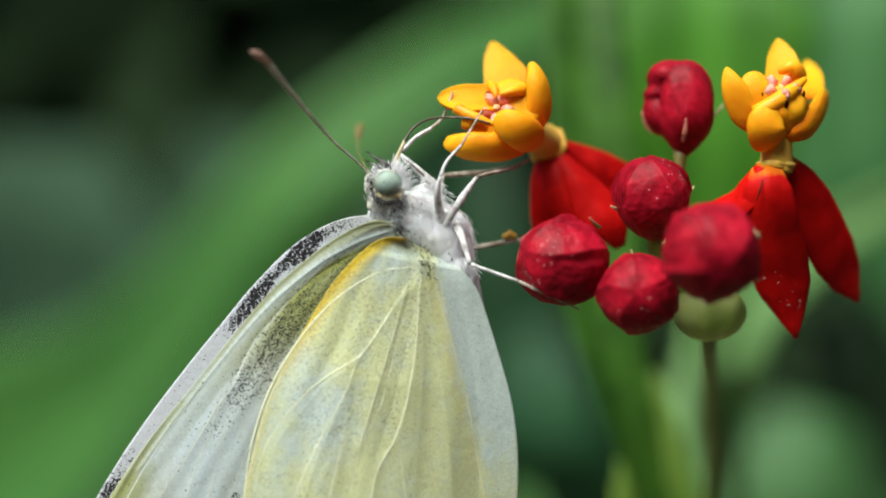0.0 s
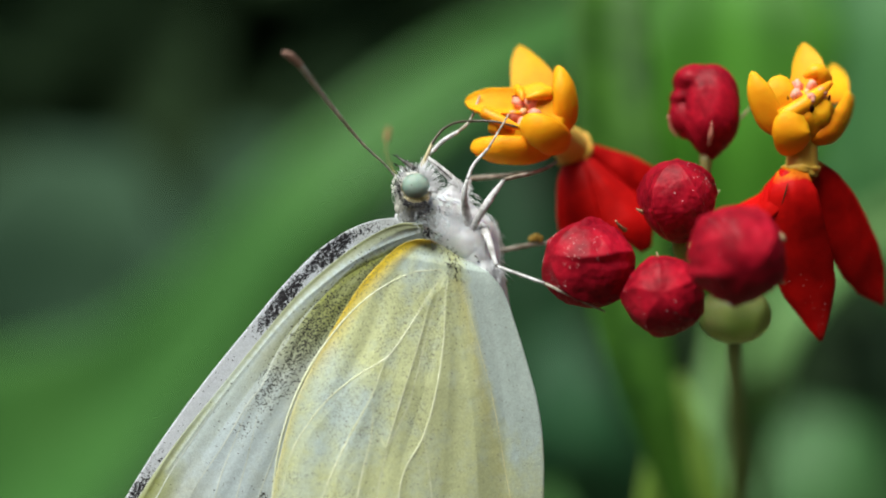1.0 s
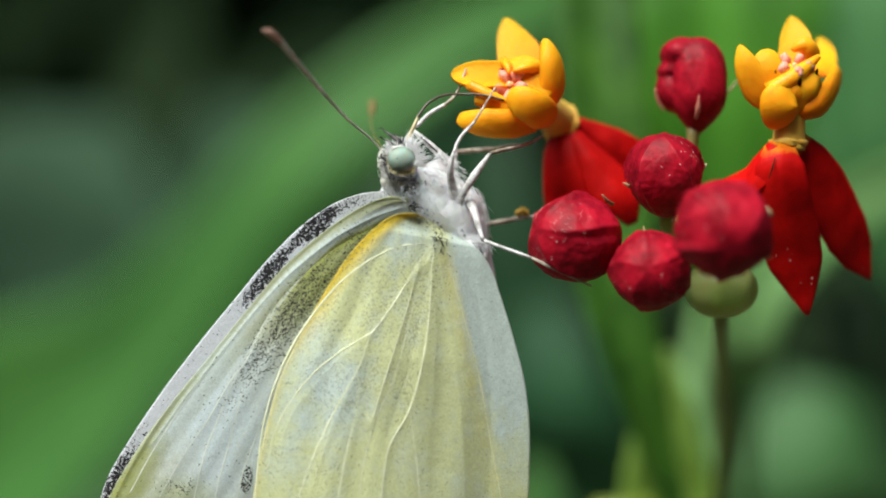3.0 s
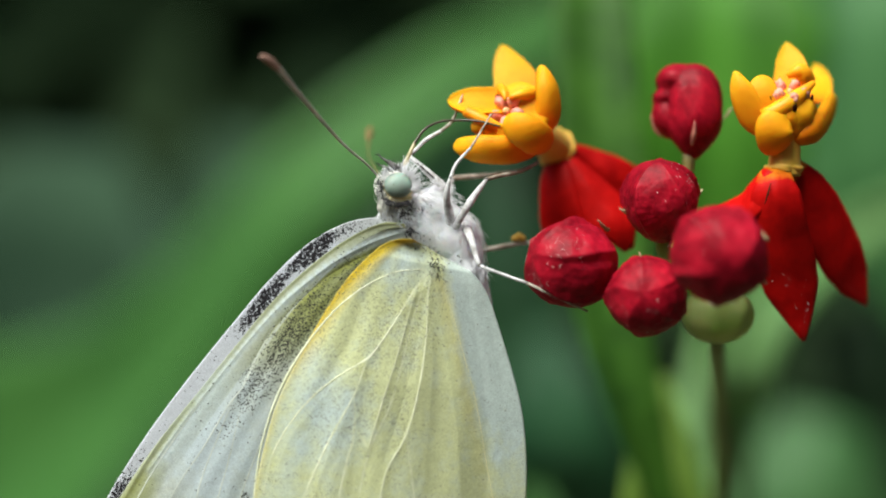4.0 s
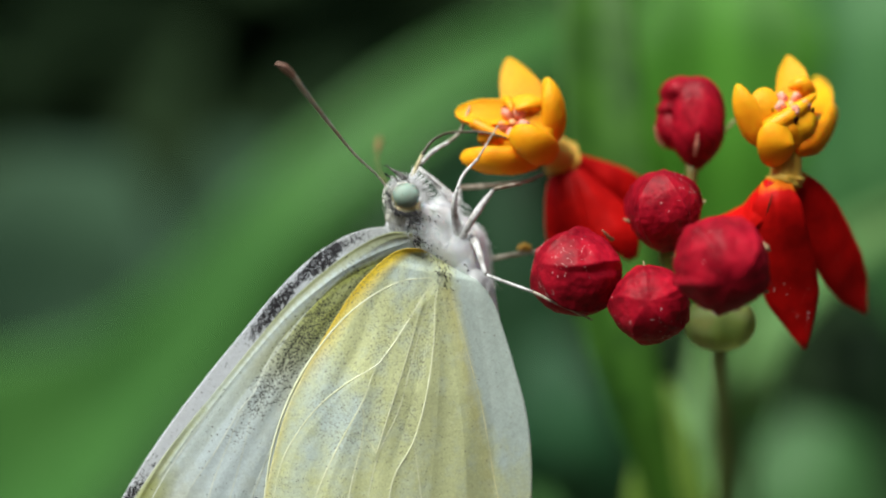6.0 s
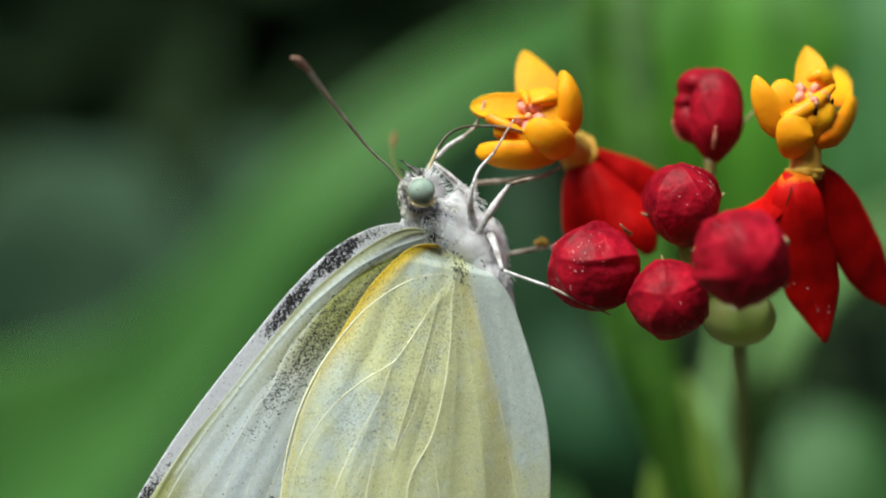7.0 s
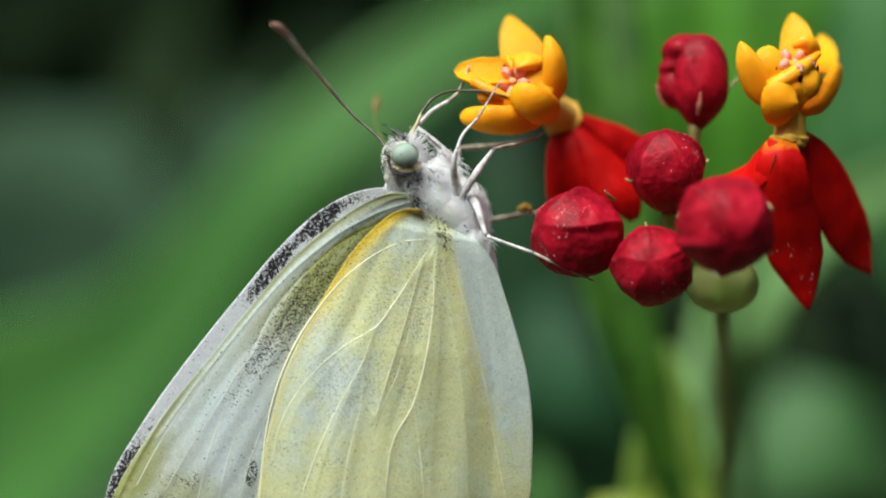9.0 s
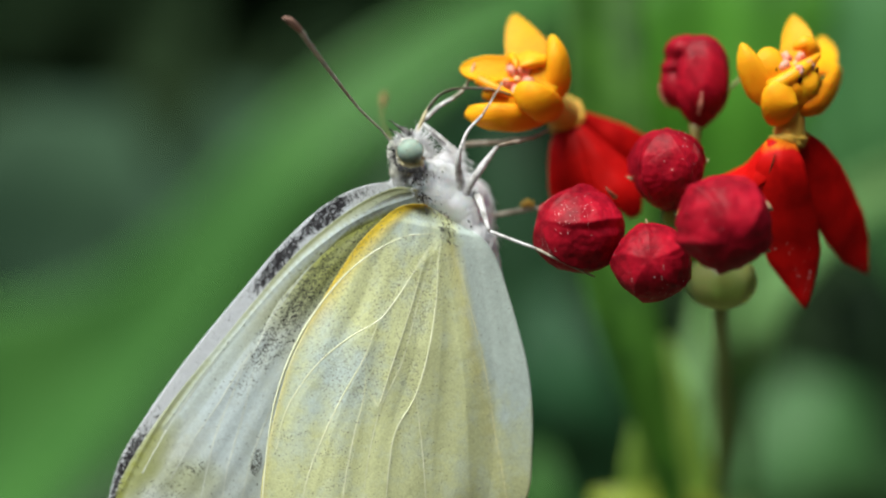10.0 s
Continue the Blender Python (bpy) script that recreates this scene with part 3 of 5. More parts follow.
    leafy_stem([(26.57, 300.00, -154.87), (25.96, 290.00, -97.22)],
        # teal leaf, darkened in colour to look shaded
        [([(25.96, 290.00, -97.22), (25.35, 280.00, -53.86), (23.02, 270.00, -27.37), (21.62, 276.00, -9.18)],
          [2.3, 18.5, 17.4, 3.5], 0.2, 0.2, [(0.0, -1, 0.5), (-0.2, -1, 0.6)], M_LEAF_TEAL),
         # dark leaf added behind the body; its colour makes the shade there
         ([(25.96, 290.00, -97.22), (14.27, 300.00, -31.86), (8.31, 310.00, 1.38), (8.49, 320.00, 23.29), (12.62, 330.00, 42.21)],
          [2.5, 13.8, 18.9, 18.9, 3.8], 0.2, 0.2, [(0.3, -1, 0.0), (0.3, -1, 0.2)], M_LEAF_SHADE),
         ([(25.96, 290.00, -97.22), (18.17, 230.00, -58.73), (16.66, 220.00, -46.08), (15.84, 224.00, -36.44)],
          [2.0, 12.7, 10.7, 2.0], 0.2, 0.2, (-0.2, -1, 0.7), M_LEAF_FRESH)],
        "low shoot with two deep green leaves coloured as if in shade", "plant")
    leafy_stem([(-170.95, 700.00, -250.05), (-168.90, 690.00, -107.08)],
        # broad leaves added to carry the haze colour beside the arching blade
        [([(-168.90, 690.00, -107.08), (-164.81, 670.00, -45.30), (-153.77, 660.00, 6.97), (-148.13, 666.00, 59.12)],
          [6.8, 68.3, 68.3, 25.0], 0.2, 0.2, (-0.2, -1, 0.7), M_HAZE),
         ([(-168.90, 690.00, -107.08), (-94.36, 600.00, -24.73), (-79.81, 600.00, 16.83), (-72.08, 606.00, 56.78)],
          [4.2, 34.0, 32.0, 12.0], 0.2, 0.2, (-0.05, -1, 0.55), M_HAZE)],
        "grey-green leafy shoot coloured as soft haze", "plant")


# ---- milkweed ----
def bud(parent, centre, axis, wide, tall, seed, twist=0.5, taper=0.0, dusty=60, point=0.0, low=0.0, keel=0.7):
    """A closed bud: five wrapped petals with flat flanks, keeled seams and a folded tip."""
    rng = random.Random(seed)

    def shape(t, a):
        s = min(max(t, 0.002), 0.998)
        q = 2 * s - 1
        body = (1 - abs(q) ** (2.5 if q < 0 else 2.1)) ** 0.5 * (1 - taper * max(0.0, 0.55 - t) ** 1.2)
        b = a + twist * 2.2 * t + seed
        flank = b % 1.25664 - 0.62832
        facet = 0.86 / math.cos(flank * 0.92)
        edge = abs(flank) / 0.62832
        ripple = 1 + (0.045 * edge ** 8 - 0.045 * math.exp(-((flank - 0.43) / 0.08) ** 2)) * min(1, 3 * t) * keel
        here = Vector((math.cos(a) * 1.5 * body + seed * 3, math.sin(a) * 1.5 * body, t * 3))
        lump = 1 + 0.055 * noise.noise(here) + 0.032 * noise.noise(here * 2.6) + 0.013 * noise.noise(here * 6) + 0.006 * noise.noise(here * 14)
        streak = 1 + 0.010 * noise.noise(Vector((b * 9, t * 2.0, seed)))
        mix = min(1.0, 0.35 + 0.9 * t)
        r = wide * body * (1 + (facet - 0.93) * mix * keel) * ripple * lump * streak
        h = tall * q * (1 + point * max(0.0, q) ** 4) + 0.025 * tall * math.cos(5 * b) * max(0.0, q) ** 2 * body
        return r, h
    hint = (0, 0, 1) if abs(Vector(axis).normalized().z) < 0.9 else (1, 0, 0)
    ob = part("bud", ball(centre, axis, hint, shape, 84, 150), M_BUD, parent, "closed crimson milkweed bud with five seams", centre)
    c = Vector(centre)
    # pale pollen flecks that cling to the skin
    flecks = []
    seams = [rng.uniform(0, 6.283) for _ in range(5)]
    uu, vv, ww = frame_of(axis, hint)
    for _ in range(dusty):
        a, t = seams[rng.randrange(5)] + rng.gauss(0, 0.25), low + (0.97 - low) * rng.random() ** 0.7
        r, h = shape(t, a)
        p = c + (uu * math.cos(a) + vv * math.sin(a)) * r + ww * h
        d = (p - c).normalized()
        along = d.cross(Vector((rng.gauss(0, 1), rng.gauss(0, 1), rng.gauss(0, 1)))).normalized()
        k = rng.random() ** 3
        flecks.append(ellipsoid(p, along, d, 0.012 + 0.022 * k, 0.012 + 0.022 * k, rng.uniform(0.015, 0.05) + 0.04 * k, 0.0, 4, 5))
    part("fleck", join(flecks), M_FLECK, ob, "tiny pale flecks of pollen")["kind"] = "stuff"
    return ob


def opening_bud(parent):
    """The bud about to open: a tapered body whose petal tips fold over one another at one side."""
    foot, tip = Vector((17.89, 6.50, 8.36)), Vector((18.14, 6.30, 15.18))
    axis = tip - foot

    def shape(t, a):
        s = min(max(t, 0.002), 0.998)
        body = 0.08 + 0.92 * math.sin(math.pi / 2 * s / 0.46) ** 0.9 if s < 0.46 else math.sqrt(max(0.0, 1 - ((s - 0.46) / 0.54) ** 2.4))
        here = Vector((math.cos(a) * 2, math.sin(a) * 2, t * 3))
        b = a + 1.5 * t + 0.5
        flank = b % 1.25664 - 0.62832
        fold = 1 - 0.09 * math.exp(-((flank - 0.45) / 0.10) ** 2) + 0.03 * math.cos(flank * 2.2)
        return 2.05 * body * fold * (1 + 0.05 * noise.noise(here) + 0.02 * noise.noise(here * 4)), (s - 0.5) * axis.length
    def curl(centre, ra, rb, rh, lean, k):
        axis = Vector((math.cos(radians(lean)), 0.0, math.sin(radians(lean))))

        def lobe(t, a):
            s = math.sin(math.pi * min(max(t, 0.004), 0.996)) ** 0.8
            here = Vector((math.cos(a) * s * 1.6 + k * 3, math.sin(a) * s * 1.6, t * 3))
            n = 1 + 0.11 * noise.noise(here) + 0.03 * noise.noise(here * 3)
            r = 1 / math.sqrt((math.cos(a) / ra) ** 2 + (math.sin(a) / rb) ** 2)
            return r * s * n, -rh * math.cos(math.pi * t) * n
        return ball(centre, axis, (0, 0, 1), lobe, 26, 40)
    body = ball(foot.lerp(tip, 0.5) + Vector((0.25, 0, 0)), axis, (1, 0, 0), shape, 56, 90)
    tips = [curl((17.04, 6.80, 14.11), 1.05, 1.7, 1.35, 12, 1), curl((16.41, 6.90, 12.96), 0.62, 1.3, 0.95, 12, 3), curl((16.46, 7.00, 11.36), 1.0, 1.5, 1.40, -66, 5)]
    ob = part("bud", join([body] + tips), M_BUD, parent, "crimson milkweed bud with curled petal tips about to open", foot.lerp(tip, 0.5))
    fuse = ob.modifiers.new("fuse", "REMESH")
    fuse.mode, fuse.voxel_size, fuse.use_smooth_shade = "VOXEL", 0.00010, True
    soft = ob.modifiers.new("soften", "SMOOTH")
    soft.factor, soft.iterations = 0.5, 40
    part("sepal", tube([(17.88, 4.90, 9.38), (17.97, 4.35, 10.05), (18.02, 4.15, 10.94)], [0.10, 0.19, 0.05], 10, 8, 0.1, 0.4), M_SEPAL_PINK, ob)
    part("sepal", tube([(16.00, 6.80, 10.06), (15.57, 6.90, 10.71), (15.32, 6.80, 11.67)], [0.05, 0.11, 0.07], 10, 8, 0.15, 0.5), M_SEPAL_PINK, ob)
    part("sepal", tube([(20.32, 7.00, 11.28), (20.86, 7.40, 11.88), (21.17, 7.60, 12.22)], [0.06, 0.10, 0.05], 10, 8, 0.1, 0.5), M_SEPAL, ob)
    return foot, axis.normalized()


def flower(parent, centre, root, roll, hoods, horns, petals, crown, column, seed=1, gaze=None, cup=None):
    """A milkweed flower: corona of five cupped hoods on a short column above swept-back petals."""
    rng = random.Random(seed + 40)
    c, root = Vector(centre), Vector(root)
    w = (c - root).normalized()
    fl = part("flower", tube([root - w * 0.5, root, root.lerp(c, 0.45), c + w * 0.2], column, 16, 24, 0.05), M_COLUMN, parent,
              "milkweed flower with orange hoods and red swept-back petals", c)
    u0, _, _ = frame_of(w)
    part("collar", ellipsoid(root, w, u0, column[1] * 1.22, column[1] * 1.22, 0.42, 0.25, 12, 30), M_COLUMN, fl, "yellow-orange collar under the column")
    u0, v0, w = frame_of(gaze or w)

    def rad(a):
        return u0 * math.cos(a) + v0 * math.sin(a)

    # hoods: a scoop along root, belly and tip, hollow towards the way it faces
    for k, (line, widths, deep, face) in enumerate(hoods):
        rib = spline(line, 31)
        face = Vector(face).normalized()

        def scoop(t, a, rib=rib, widths=widths, deep=deep, face=face, k=k):
            i = round(t * 30)
            d = (rib[min(i + 1, 30)] - rib[max(i - 1, 0)]).normalized()
            side = d.cross(face).normalized()
            up = side.cross(d)
            end = math.sqrt(max(0.0, 1 - max(0.0, (t - 0.70) / 0.30) ** 2.2)) + 0.01
            start = min(1.0, 0.75 + t * 1.2)
            wide, high = value_along(widths, t) * end * start, deep * (0.25 + 0.75 * end) * start
            x, z = math.cos(a), math.sin(a)
            wob = 0.07 * noise.noise(Vector((t * 2.6 + k * 5 + seed, x * 1.3, z * 1.3))) + 0.02 * noise.noise(Vector((t * 9 + k, x * 4, z * 4)))
            if z > 0:
                lift = -0.42 * high * (1 - x * x) + 0.10 * high * z * (1 - abs(x))
            else:
                lift = -high * abs(z) ** 0.85
            return rib[i] + side * wide * x * (1 + wob) + up * (lift + high * wob)
        verts = [scoop(i / 30, 2 * math.pi * j / 36) for i in range(31) for j in range(36)]
        faces = [(i * 36 + j, i * 36 + (j + 1) % 36, (i + 1) * 36 + (j + 1) % 36, (i + 1) * 36 + j) for i in range(30) for j in range(36)]
        faces += [tuple(range(36))[::-1], tuple(30 * 36 + j for j in range(36))]
        part("hood", (verts, faces), M_HOOD, fl, masks=[(i / 30, 0, 0) for i in range(31) for j in range(36)])
    heart = ellipsoid(c + w * 0.1, w, u0, crown[0], crown[0], crown[1], 0.12, 18, 30)
    part("crown", heart, M_HOOD, fl, "orange middle of the corona", masks=[(0.75, 0, 0)] * len(heart[0]))
    if cup:
        bowl = ellipsoid(cup[0], (0, 0, 1), (1, 0, 0), cup[1], cup[1], cup[2], 0.10, 18, 36)
        part("cup", bowl, M_HOOD, fl, "fused orange foot of the hoods", masks=[(0.35, 0, 0)] * len(bowl[0]))
    for line, r in horns:
        part("horn", tube(line, [r * 0.9, r, r * 0.8, r * 0.3], 12, 12, 0.08), M_HORN, fl)
    # the ring of anthers
    for k in range(5):
        a = radians(roll + 36 + 72 * k)
        p = c + rad(a) * 0.80 + w * 1.35
        part("anther", ellipsoid(p, w + rad(a) * 0.3, rad(a), 0.48, 0.36, 0.62, 0.4, 10, 12), M_ANTHER, fl)
        # near-black solid that stands in for the shade in a gap
        g = c + rad(a) * 1.5 + w * 1.2
        part("slit", ellipsoid(g, w, rad(a), 0.10, 0.16, 0.34, 0.1, 8, 8), M_GAP, fl)
    part("stigma", ellipsoid(c + w * 1.5, w, u0, 0.22, 0.22, 0.25, 0.5, 10, 12), M_ANTHER_PALE, fl)
    # swept-back petals
    for path, half, fold, turn, specks in petals:
        shape, masks = blade(path, half, fold, 0.10, 30, 14, 0.26, turn)
        count = len(masks) // 2
        fade = [(max(0.0, 1 - (i % count) // 15 / 3.4), 0, 0) for i in range(len(masks))]
        pet = part("petal", shape, M_PETAL, fl, "", None, fade)
        spots = []
        for _ in range(specks):
            i = rng.randrange(int(count * 0.55) // 15, int(count * 0.97) // 15) * 15 + rng.randrange(3, 12)
            for k in (i, i + count):
                r = 0.014 + 0.036 * rng.random() ** 4
                spots.append(ellipsoid(shape[0][k], (0, 0, 1), (1, 0, 0), r, r, r * rng.uniform(0.8, 2.2), 0.2, 4, 6))
        if spots:
            part("fleck", join(spots), M_FLECK, pet, "tiny pale flecks")["kind"] = "stuff"
    return fl


def milkweed():
    hub = Vector((19.62, 6.00, -2.35))
    plant = thing("milkweed", (hub.x - 3, hub.y + 60, -516), "milkweed umbel of crimson buds and red-orange flowers on green stalk", "flower")
    stalk = [hub - Vector((0, 0, 1)), Vector((20.92, 16.00, -5.72)), Vector((23.28, 32.00, -9.87)), Vector((24.35, 40.00, -15.79)), Vector((25.54, 52.00, -25.33)), Vector((26.25, 60.00, -44.61)), (hub.x - 3, hub.y + 60, -200), (hub.x - 3, hub.y + 60, -516)]
    part("stalk", tube(stalk, [0.55, 0.75, 0.9, 0.95, 1.0, 1.1, 1.4, 2.2], 70, 10, 0.05), M_STALK, plant)

    def cushion(t, a):
        s = math.sin(math.pi * min(max(t, 0.01), 0.99))
        return 2.9 * s ** 0.8 * (0.72 + 0.28 * t) * (1 + 0.03 * math.cos(7 * a) + 0.06 * noise.noise(Vector((math.cos(a) * 2, math.sin(a) * 2, t * 2)))), 1.9 * -math.cos(math.pi * t)
    part("umbel_base", ball((19.48, 5.00, -2.34), (0, 0.1, 1), (1, 0, 0), cushion, 20, 36), M_UMBEL, plant, "pale green rounded umbel base")
    buds = [
        # centre, axis from foot to tip, half width, half height, seed, twist, taper, dust, pointedness, lowest dust, keels
        ((9.20, 0.00, 1.26), (-0.78, -0.52, 0.20), 2.95, 3.00, 1, 0.30, 0.0, 170, 0.05, 0.60, 0.70),
        ((15.42, 2.00, 5.35), (-0.10, -0.42, 0.90), 2.55, 2.85, 2, 0.22, 0.5, 70, 0.06, 0.30, 1.0),
        ((13.95, -2.00, -0.86), (-0.18, -0.93, 0.05), 2.62, 2.70, 3, 0.35, 0.0, 45, 0.0, 0.3, 0.45),
        ((17.85, -8.00, 1.62), (0.05, -0.80, -0.35), 3.05, 3.15, 4, 0.30, 0.0, 8, 0.0, 0.4, 0.6),
    ]
    # the tips of narrow sepals at each foot: root, tip, half width
    tips = [
        [((11.85, 2.00, 3.53), (11.08, 1.00, 4.19), 0.16)],
        [((13.33, 2.80, 4.79), (12.61, 2.20, 5.00), 0.17), ((17.87, 3.00, 5.81), (18.29, 2.60, 6.26), 0.13), ((16.19, 2.60, 3.07), (15.76, 1.60, 2.32), 0.20)],
        [((13.90, 0.00, 1.26), (13.66, -0.40, 2.02), 0.13), ((15.55, -0.20, -2.25), (16.18, -1.00, -2.43), 0.24)],
        [((20.80, -5.50, 2.89), (21.39, -5.50, 2.53), 0.34), ((20.58, -5.50, 0.33), (21.24, -5.50, -0.18), 0.34)],
    ]
    for (centre, axis, wide, tall, *form), ends in zip(buds, tips):
        ob = bud(plant, centre, axis, wide, tall, *form)
        for p, q, r in ends:
            p, q = Vector(p), Vector(q)
            part("sepal", tube([p, p.lerp(q, 0.5) + Vector((0, -0.15, -0.1)), q], [r, r * 0.85, 0.04], 10, 8, 0.12, 0.5), M_SEPAL, ob)
        w = Vector(axis).normalized()
        foot = Vector(centre) - w * tall * 0.9
        mid = foot.lerp(hub, 0.5) + Vector((0, 1.5, 1.6))
        part("pedicel", tube([foot, foot - w * 1.2, mid, hub + Vector((0, 0.5, 1.6))], [0.62, 0.36, 0.34, 0.45], 18, 8, 0.05), M_GREEN, plant)
    foot, w = opening_bud(plant)
    part("pedicel", tube([foot + w * 0.6, foot - w * 1.2, (18.36, 8.00, 5.70), hub + Vector((0, 0.8, 1.6))], [0.50, 0.20, 0.24, 0.4], 18, 8, 0.05), M_PEDICEL, plant)
    # hoods: points along the scoop, half widths, depth, the way its hollow faces
    first = [
        ([(6.12, 5.40, 12.82), (5.77, 6.60, 14.29), (5.32, 7.60, 15.61), (5.03, 8.40, 16.87)], [1.8, 1.6, 1.05, 0.48], 0.25, (-0.3, -1, 0.15)),
        ([(7.39, 4.00, 12.70), (5.24, 3.40, 12.56), (3.04, 3.00, 12.49), (1.13, 3.00, 12.49)], [1.0, 1.15, 1.15, 0.90], 0.8, (0.1, -0.75, 0.55)),
        ([(7.40, 4.00, 10.40), (7.88, 3.20, 11.68), (7.80, 2.90, 13.15), (7.36, 3.40, 14.75)], [1.05, 1.02, 0.86, 0.36], 0.8, (-0.55, 0.85, -0.1)),
        ([(7.57, 3.00, 9.48), (6.77, 1.00, 9.88), (5.91, 0.70, 10.36), (5.09, 1.40, 10.92)], [1.1, 1.18, 1.15, 1.0], 0.85, (-0.3, 0.85, 0.5)),
        ([(6.69, 3.40, 9.31), (4.97, 2.20, 9.16), (3.26, 2.20, 9.23), (1.64, 3.00, 9.64)], [1.15, 1.20, 1.05, 0.62], 1.0, (0.1, 0.75, 0.75)),
    ]
    first_horns = [([(7.20, 3.40, 12.88), (6.26, 2.40, 12.78), (5.28, 2.20, 12.53)], 0.42), ([(2.37, 2.60, 11.71), (3.72, 2.00, 10.96), (4.95, 1.80, 10.48)], 0.42), ([(4.76, 4.20, 13.42), (4.99, 3.00, 12.92), (5.06, 2.60, 12.41)], 0.34), ([(2.97, 3.00, 10.77), (3.66, 2.60, 10.54), (4.43, 2.40, 10.22)], 0.55)]
    first_petals = [
        ([(8.82, 9.40, 9.35), (8.64, 8.40, 7.26), (8.82, 8.00, 5.30), (9.15, 8.20, 3.28), (9.58, 8.60, 0.85)], [0.6, 1.2, 1.5, 1.7, 1.7, 0.6], -0.25, (-0.55, -1, 0.25), 0),
        ([(9.22, 9.20, 9.34), (10.53, 8.20, 7.33), (12.02, 7.60, 5.36), (13.05, 7.40, 3.99), (13.83, 8.00, 2.30)], [0.5, 0.95, 1.4, 1.7, 1.5, 0.4], -0.30, (-0.25, -1, 0.75), 0),
        ([(9.48, 10.20, 9.69), (11.13, 10.20, 8.75), (12.97, 10.20, 7.64), (15.07, 10.60, 6.22), (16.78, 11.20, 5.00)], [0.5, 0.95, 1.35, 1.5, 1.2, 0.3], -0.25, (-0.15, -1, 0.10), 0),
    ]
    second = [
        ([(24.77, 3.40, 12.87), (24.83, 4.60, 14.09), (24.81, 5.60, 15.43), (24.73, 6.30, 16.58)], [1.45, 1.30, 0.95, 0.40], 0.35, (-0.15, -1, 0.1)),
        ([(22.68, 1.90, 9.95), (21.55, 1.60, 11.32), (20.88, 1.50, 12.70), (20.46, 1.80, 14.12)], [0.95, 1.08, 0.86, 0.42], 0.45, (0.30, 0.95, 0.1)),
        ([(23.24, 2.00, 10.42), (22.46, 1.50, 11.39), (22.25, 1.40, 12.61), (22.36, 1.80, 13.81)], [1.05, 1.12, 1.02, 0.85], 0.38, (0.10, 0.95, 0.15)),
        ([(23.51, 2.20, 9.00), (23.03, 1.20, 9.32), (22.91, 0.70, 10.17), (23.57, 1.20, 11.36)], [0.95, 1.22, 1.25, 0.85], 0.62, (0.10, 0.90, 0.35)),
        ([(24.52, 2.20, 9.58), (25.26, 1.80, 9.86), (26.61, 4.00, 11.04), (28.16, 8.50, 12.94)], [0.80, 1.08, 1.16, 0.65], 0.70, (-0.4, 0.85, 0.4)),
        ([(25.96, 6.00, 12.48), (27.20, 9.00, 13.48), (27.92, 11.50, 14.62), (27.96, 13.00, 15.78)], [1.4, 1.25, 0.9, 0.4], 0.4, (-0.3, -0.9, 0.2)),
    ]
    second_horns = [([(25.73, 3.70, 13.53), (25.09, 3.20, 14.19), (24.23, 3.20, 13.87)], 0.62), ([(22.24, 1.10, 10.89), (23.75, 0.90, 11.72), (25.76, 1.80, 13.27)], 0.62)]
    second_petals = [
        ([(23.02, 1.60, 7.53), (22.88, 0.80, 6.19), (23.07, 1.00, 4.46), (23.56, 2.00, 2.17), (24.15, 3.20, 0.04), (24.91, 4.40, -2.33), (25.38, 5.00, -4.12)], [1.0, 1.65, 1.8, 1.9, 2.0, 1.85, 1.05, 0.12], -0.28, [(-0.2, -1, 0.3), (-0.1, -1, -0.7), (-0.1, -1, -0.5)], 26),
        ([(24.43, 2.60, 7.82), (25.70, 3.40, 6.22), (27.02, 4.60, 4.19), (28.30, 6.00, 1.95), (29.50, 7.40, 0.04), (30.51, 8.60, -1.75)], [0.6, 1.45, 1.85, 2.0, 1.9, 1.4, 0.10], -0.15, (0.9, -0.7, -0.7), 14),
        ([(22.80, 1.60, 7.56), (22.10, 1.50, 6.66), (21.60, 1.50, 5.50), (21.00, 1.80, 4.10)], [0.6, 0.95, 1.0, 0.3], -0.4, (-0.65, -0.8, 0.3), 0),
        ([(22.46, 2.40, 7.11), (21.40, 3.60, 5.72), (20.20, 4.80, 4.94), (18.21, 6.20, 4.43)], [0.5, 0.95, 1.0, 0.3], -0.3, (-0.1, -1, 0.8), 0),
    ]
    roots = ((8.83, 9.60, 9.65), (23.81, 2.60, 7.59))
    flower(plant, (5.82, 4.00, 11.32), roots[0], 3, first, first_horns, first_petals, (2.55, 1.15), [1.35, 1.18, 1.0, 1.1], 1)
    second_flower = flower(plant, (24.05, 2.40, 11.46), roots[1], 4, second, second_horns, second_petals, (1.9, 1.45), [1.15, 1.05, 0.95, 1.0], 2, (0.02, -0.62, 0.78), ((23.78, 2.40, 10.92), 1.85, 1.70))
    part("scar", tube([(22.57, 0.75, 6.49), (22.33, 0.45, 5.78), (22.09, 0.40, 5.05)], [0.02, 0.07, 0.02], 12, 6, 0.2), M_GAP, second_flower, "dark slit in a petal")
    for foot, back in zip((Vector(r) for r in roots), (Vector((2.4, 5.0, -2.4)), Vector((0, 0.4, -3)))):
        part("pedicel", tube([foot, foot + back, hub.lerp(foot, 0.4) + Vector((3, 9, 0)), hub + Vector((0, 0.8, 1.2))], [0.5, 0.4, 0.36, 0.45], 20, 8, 0.05), M_GREEN, plant)
    return plant


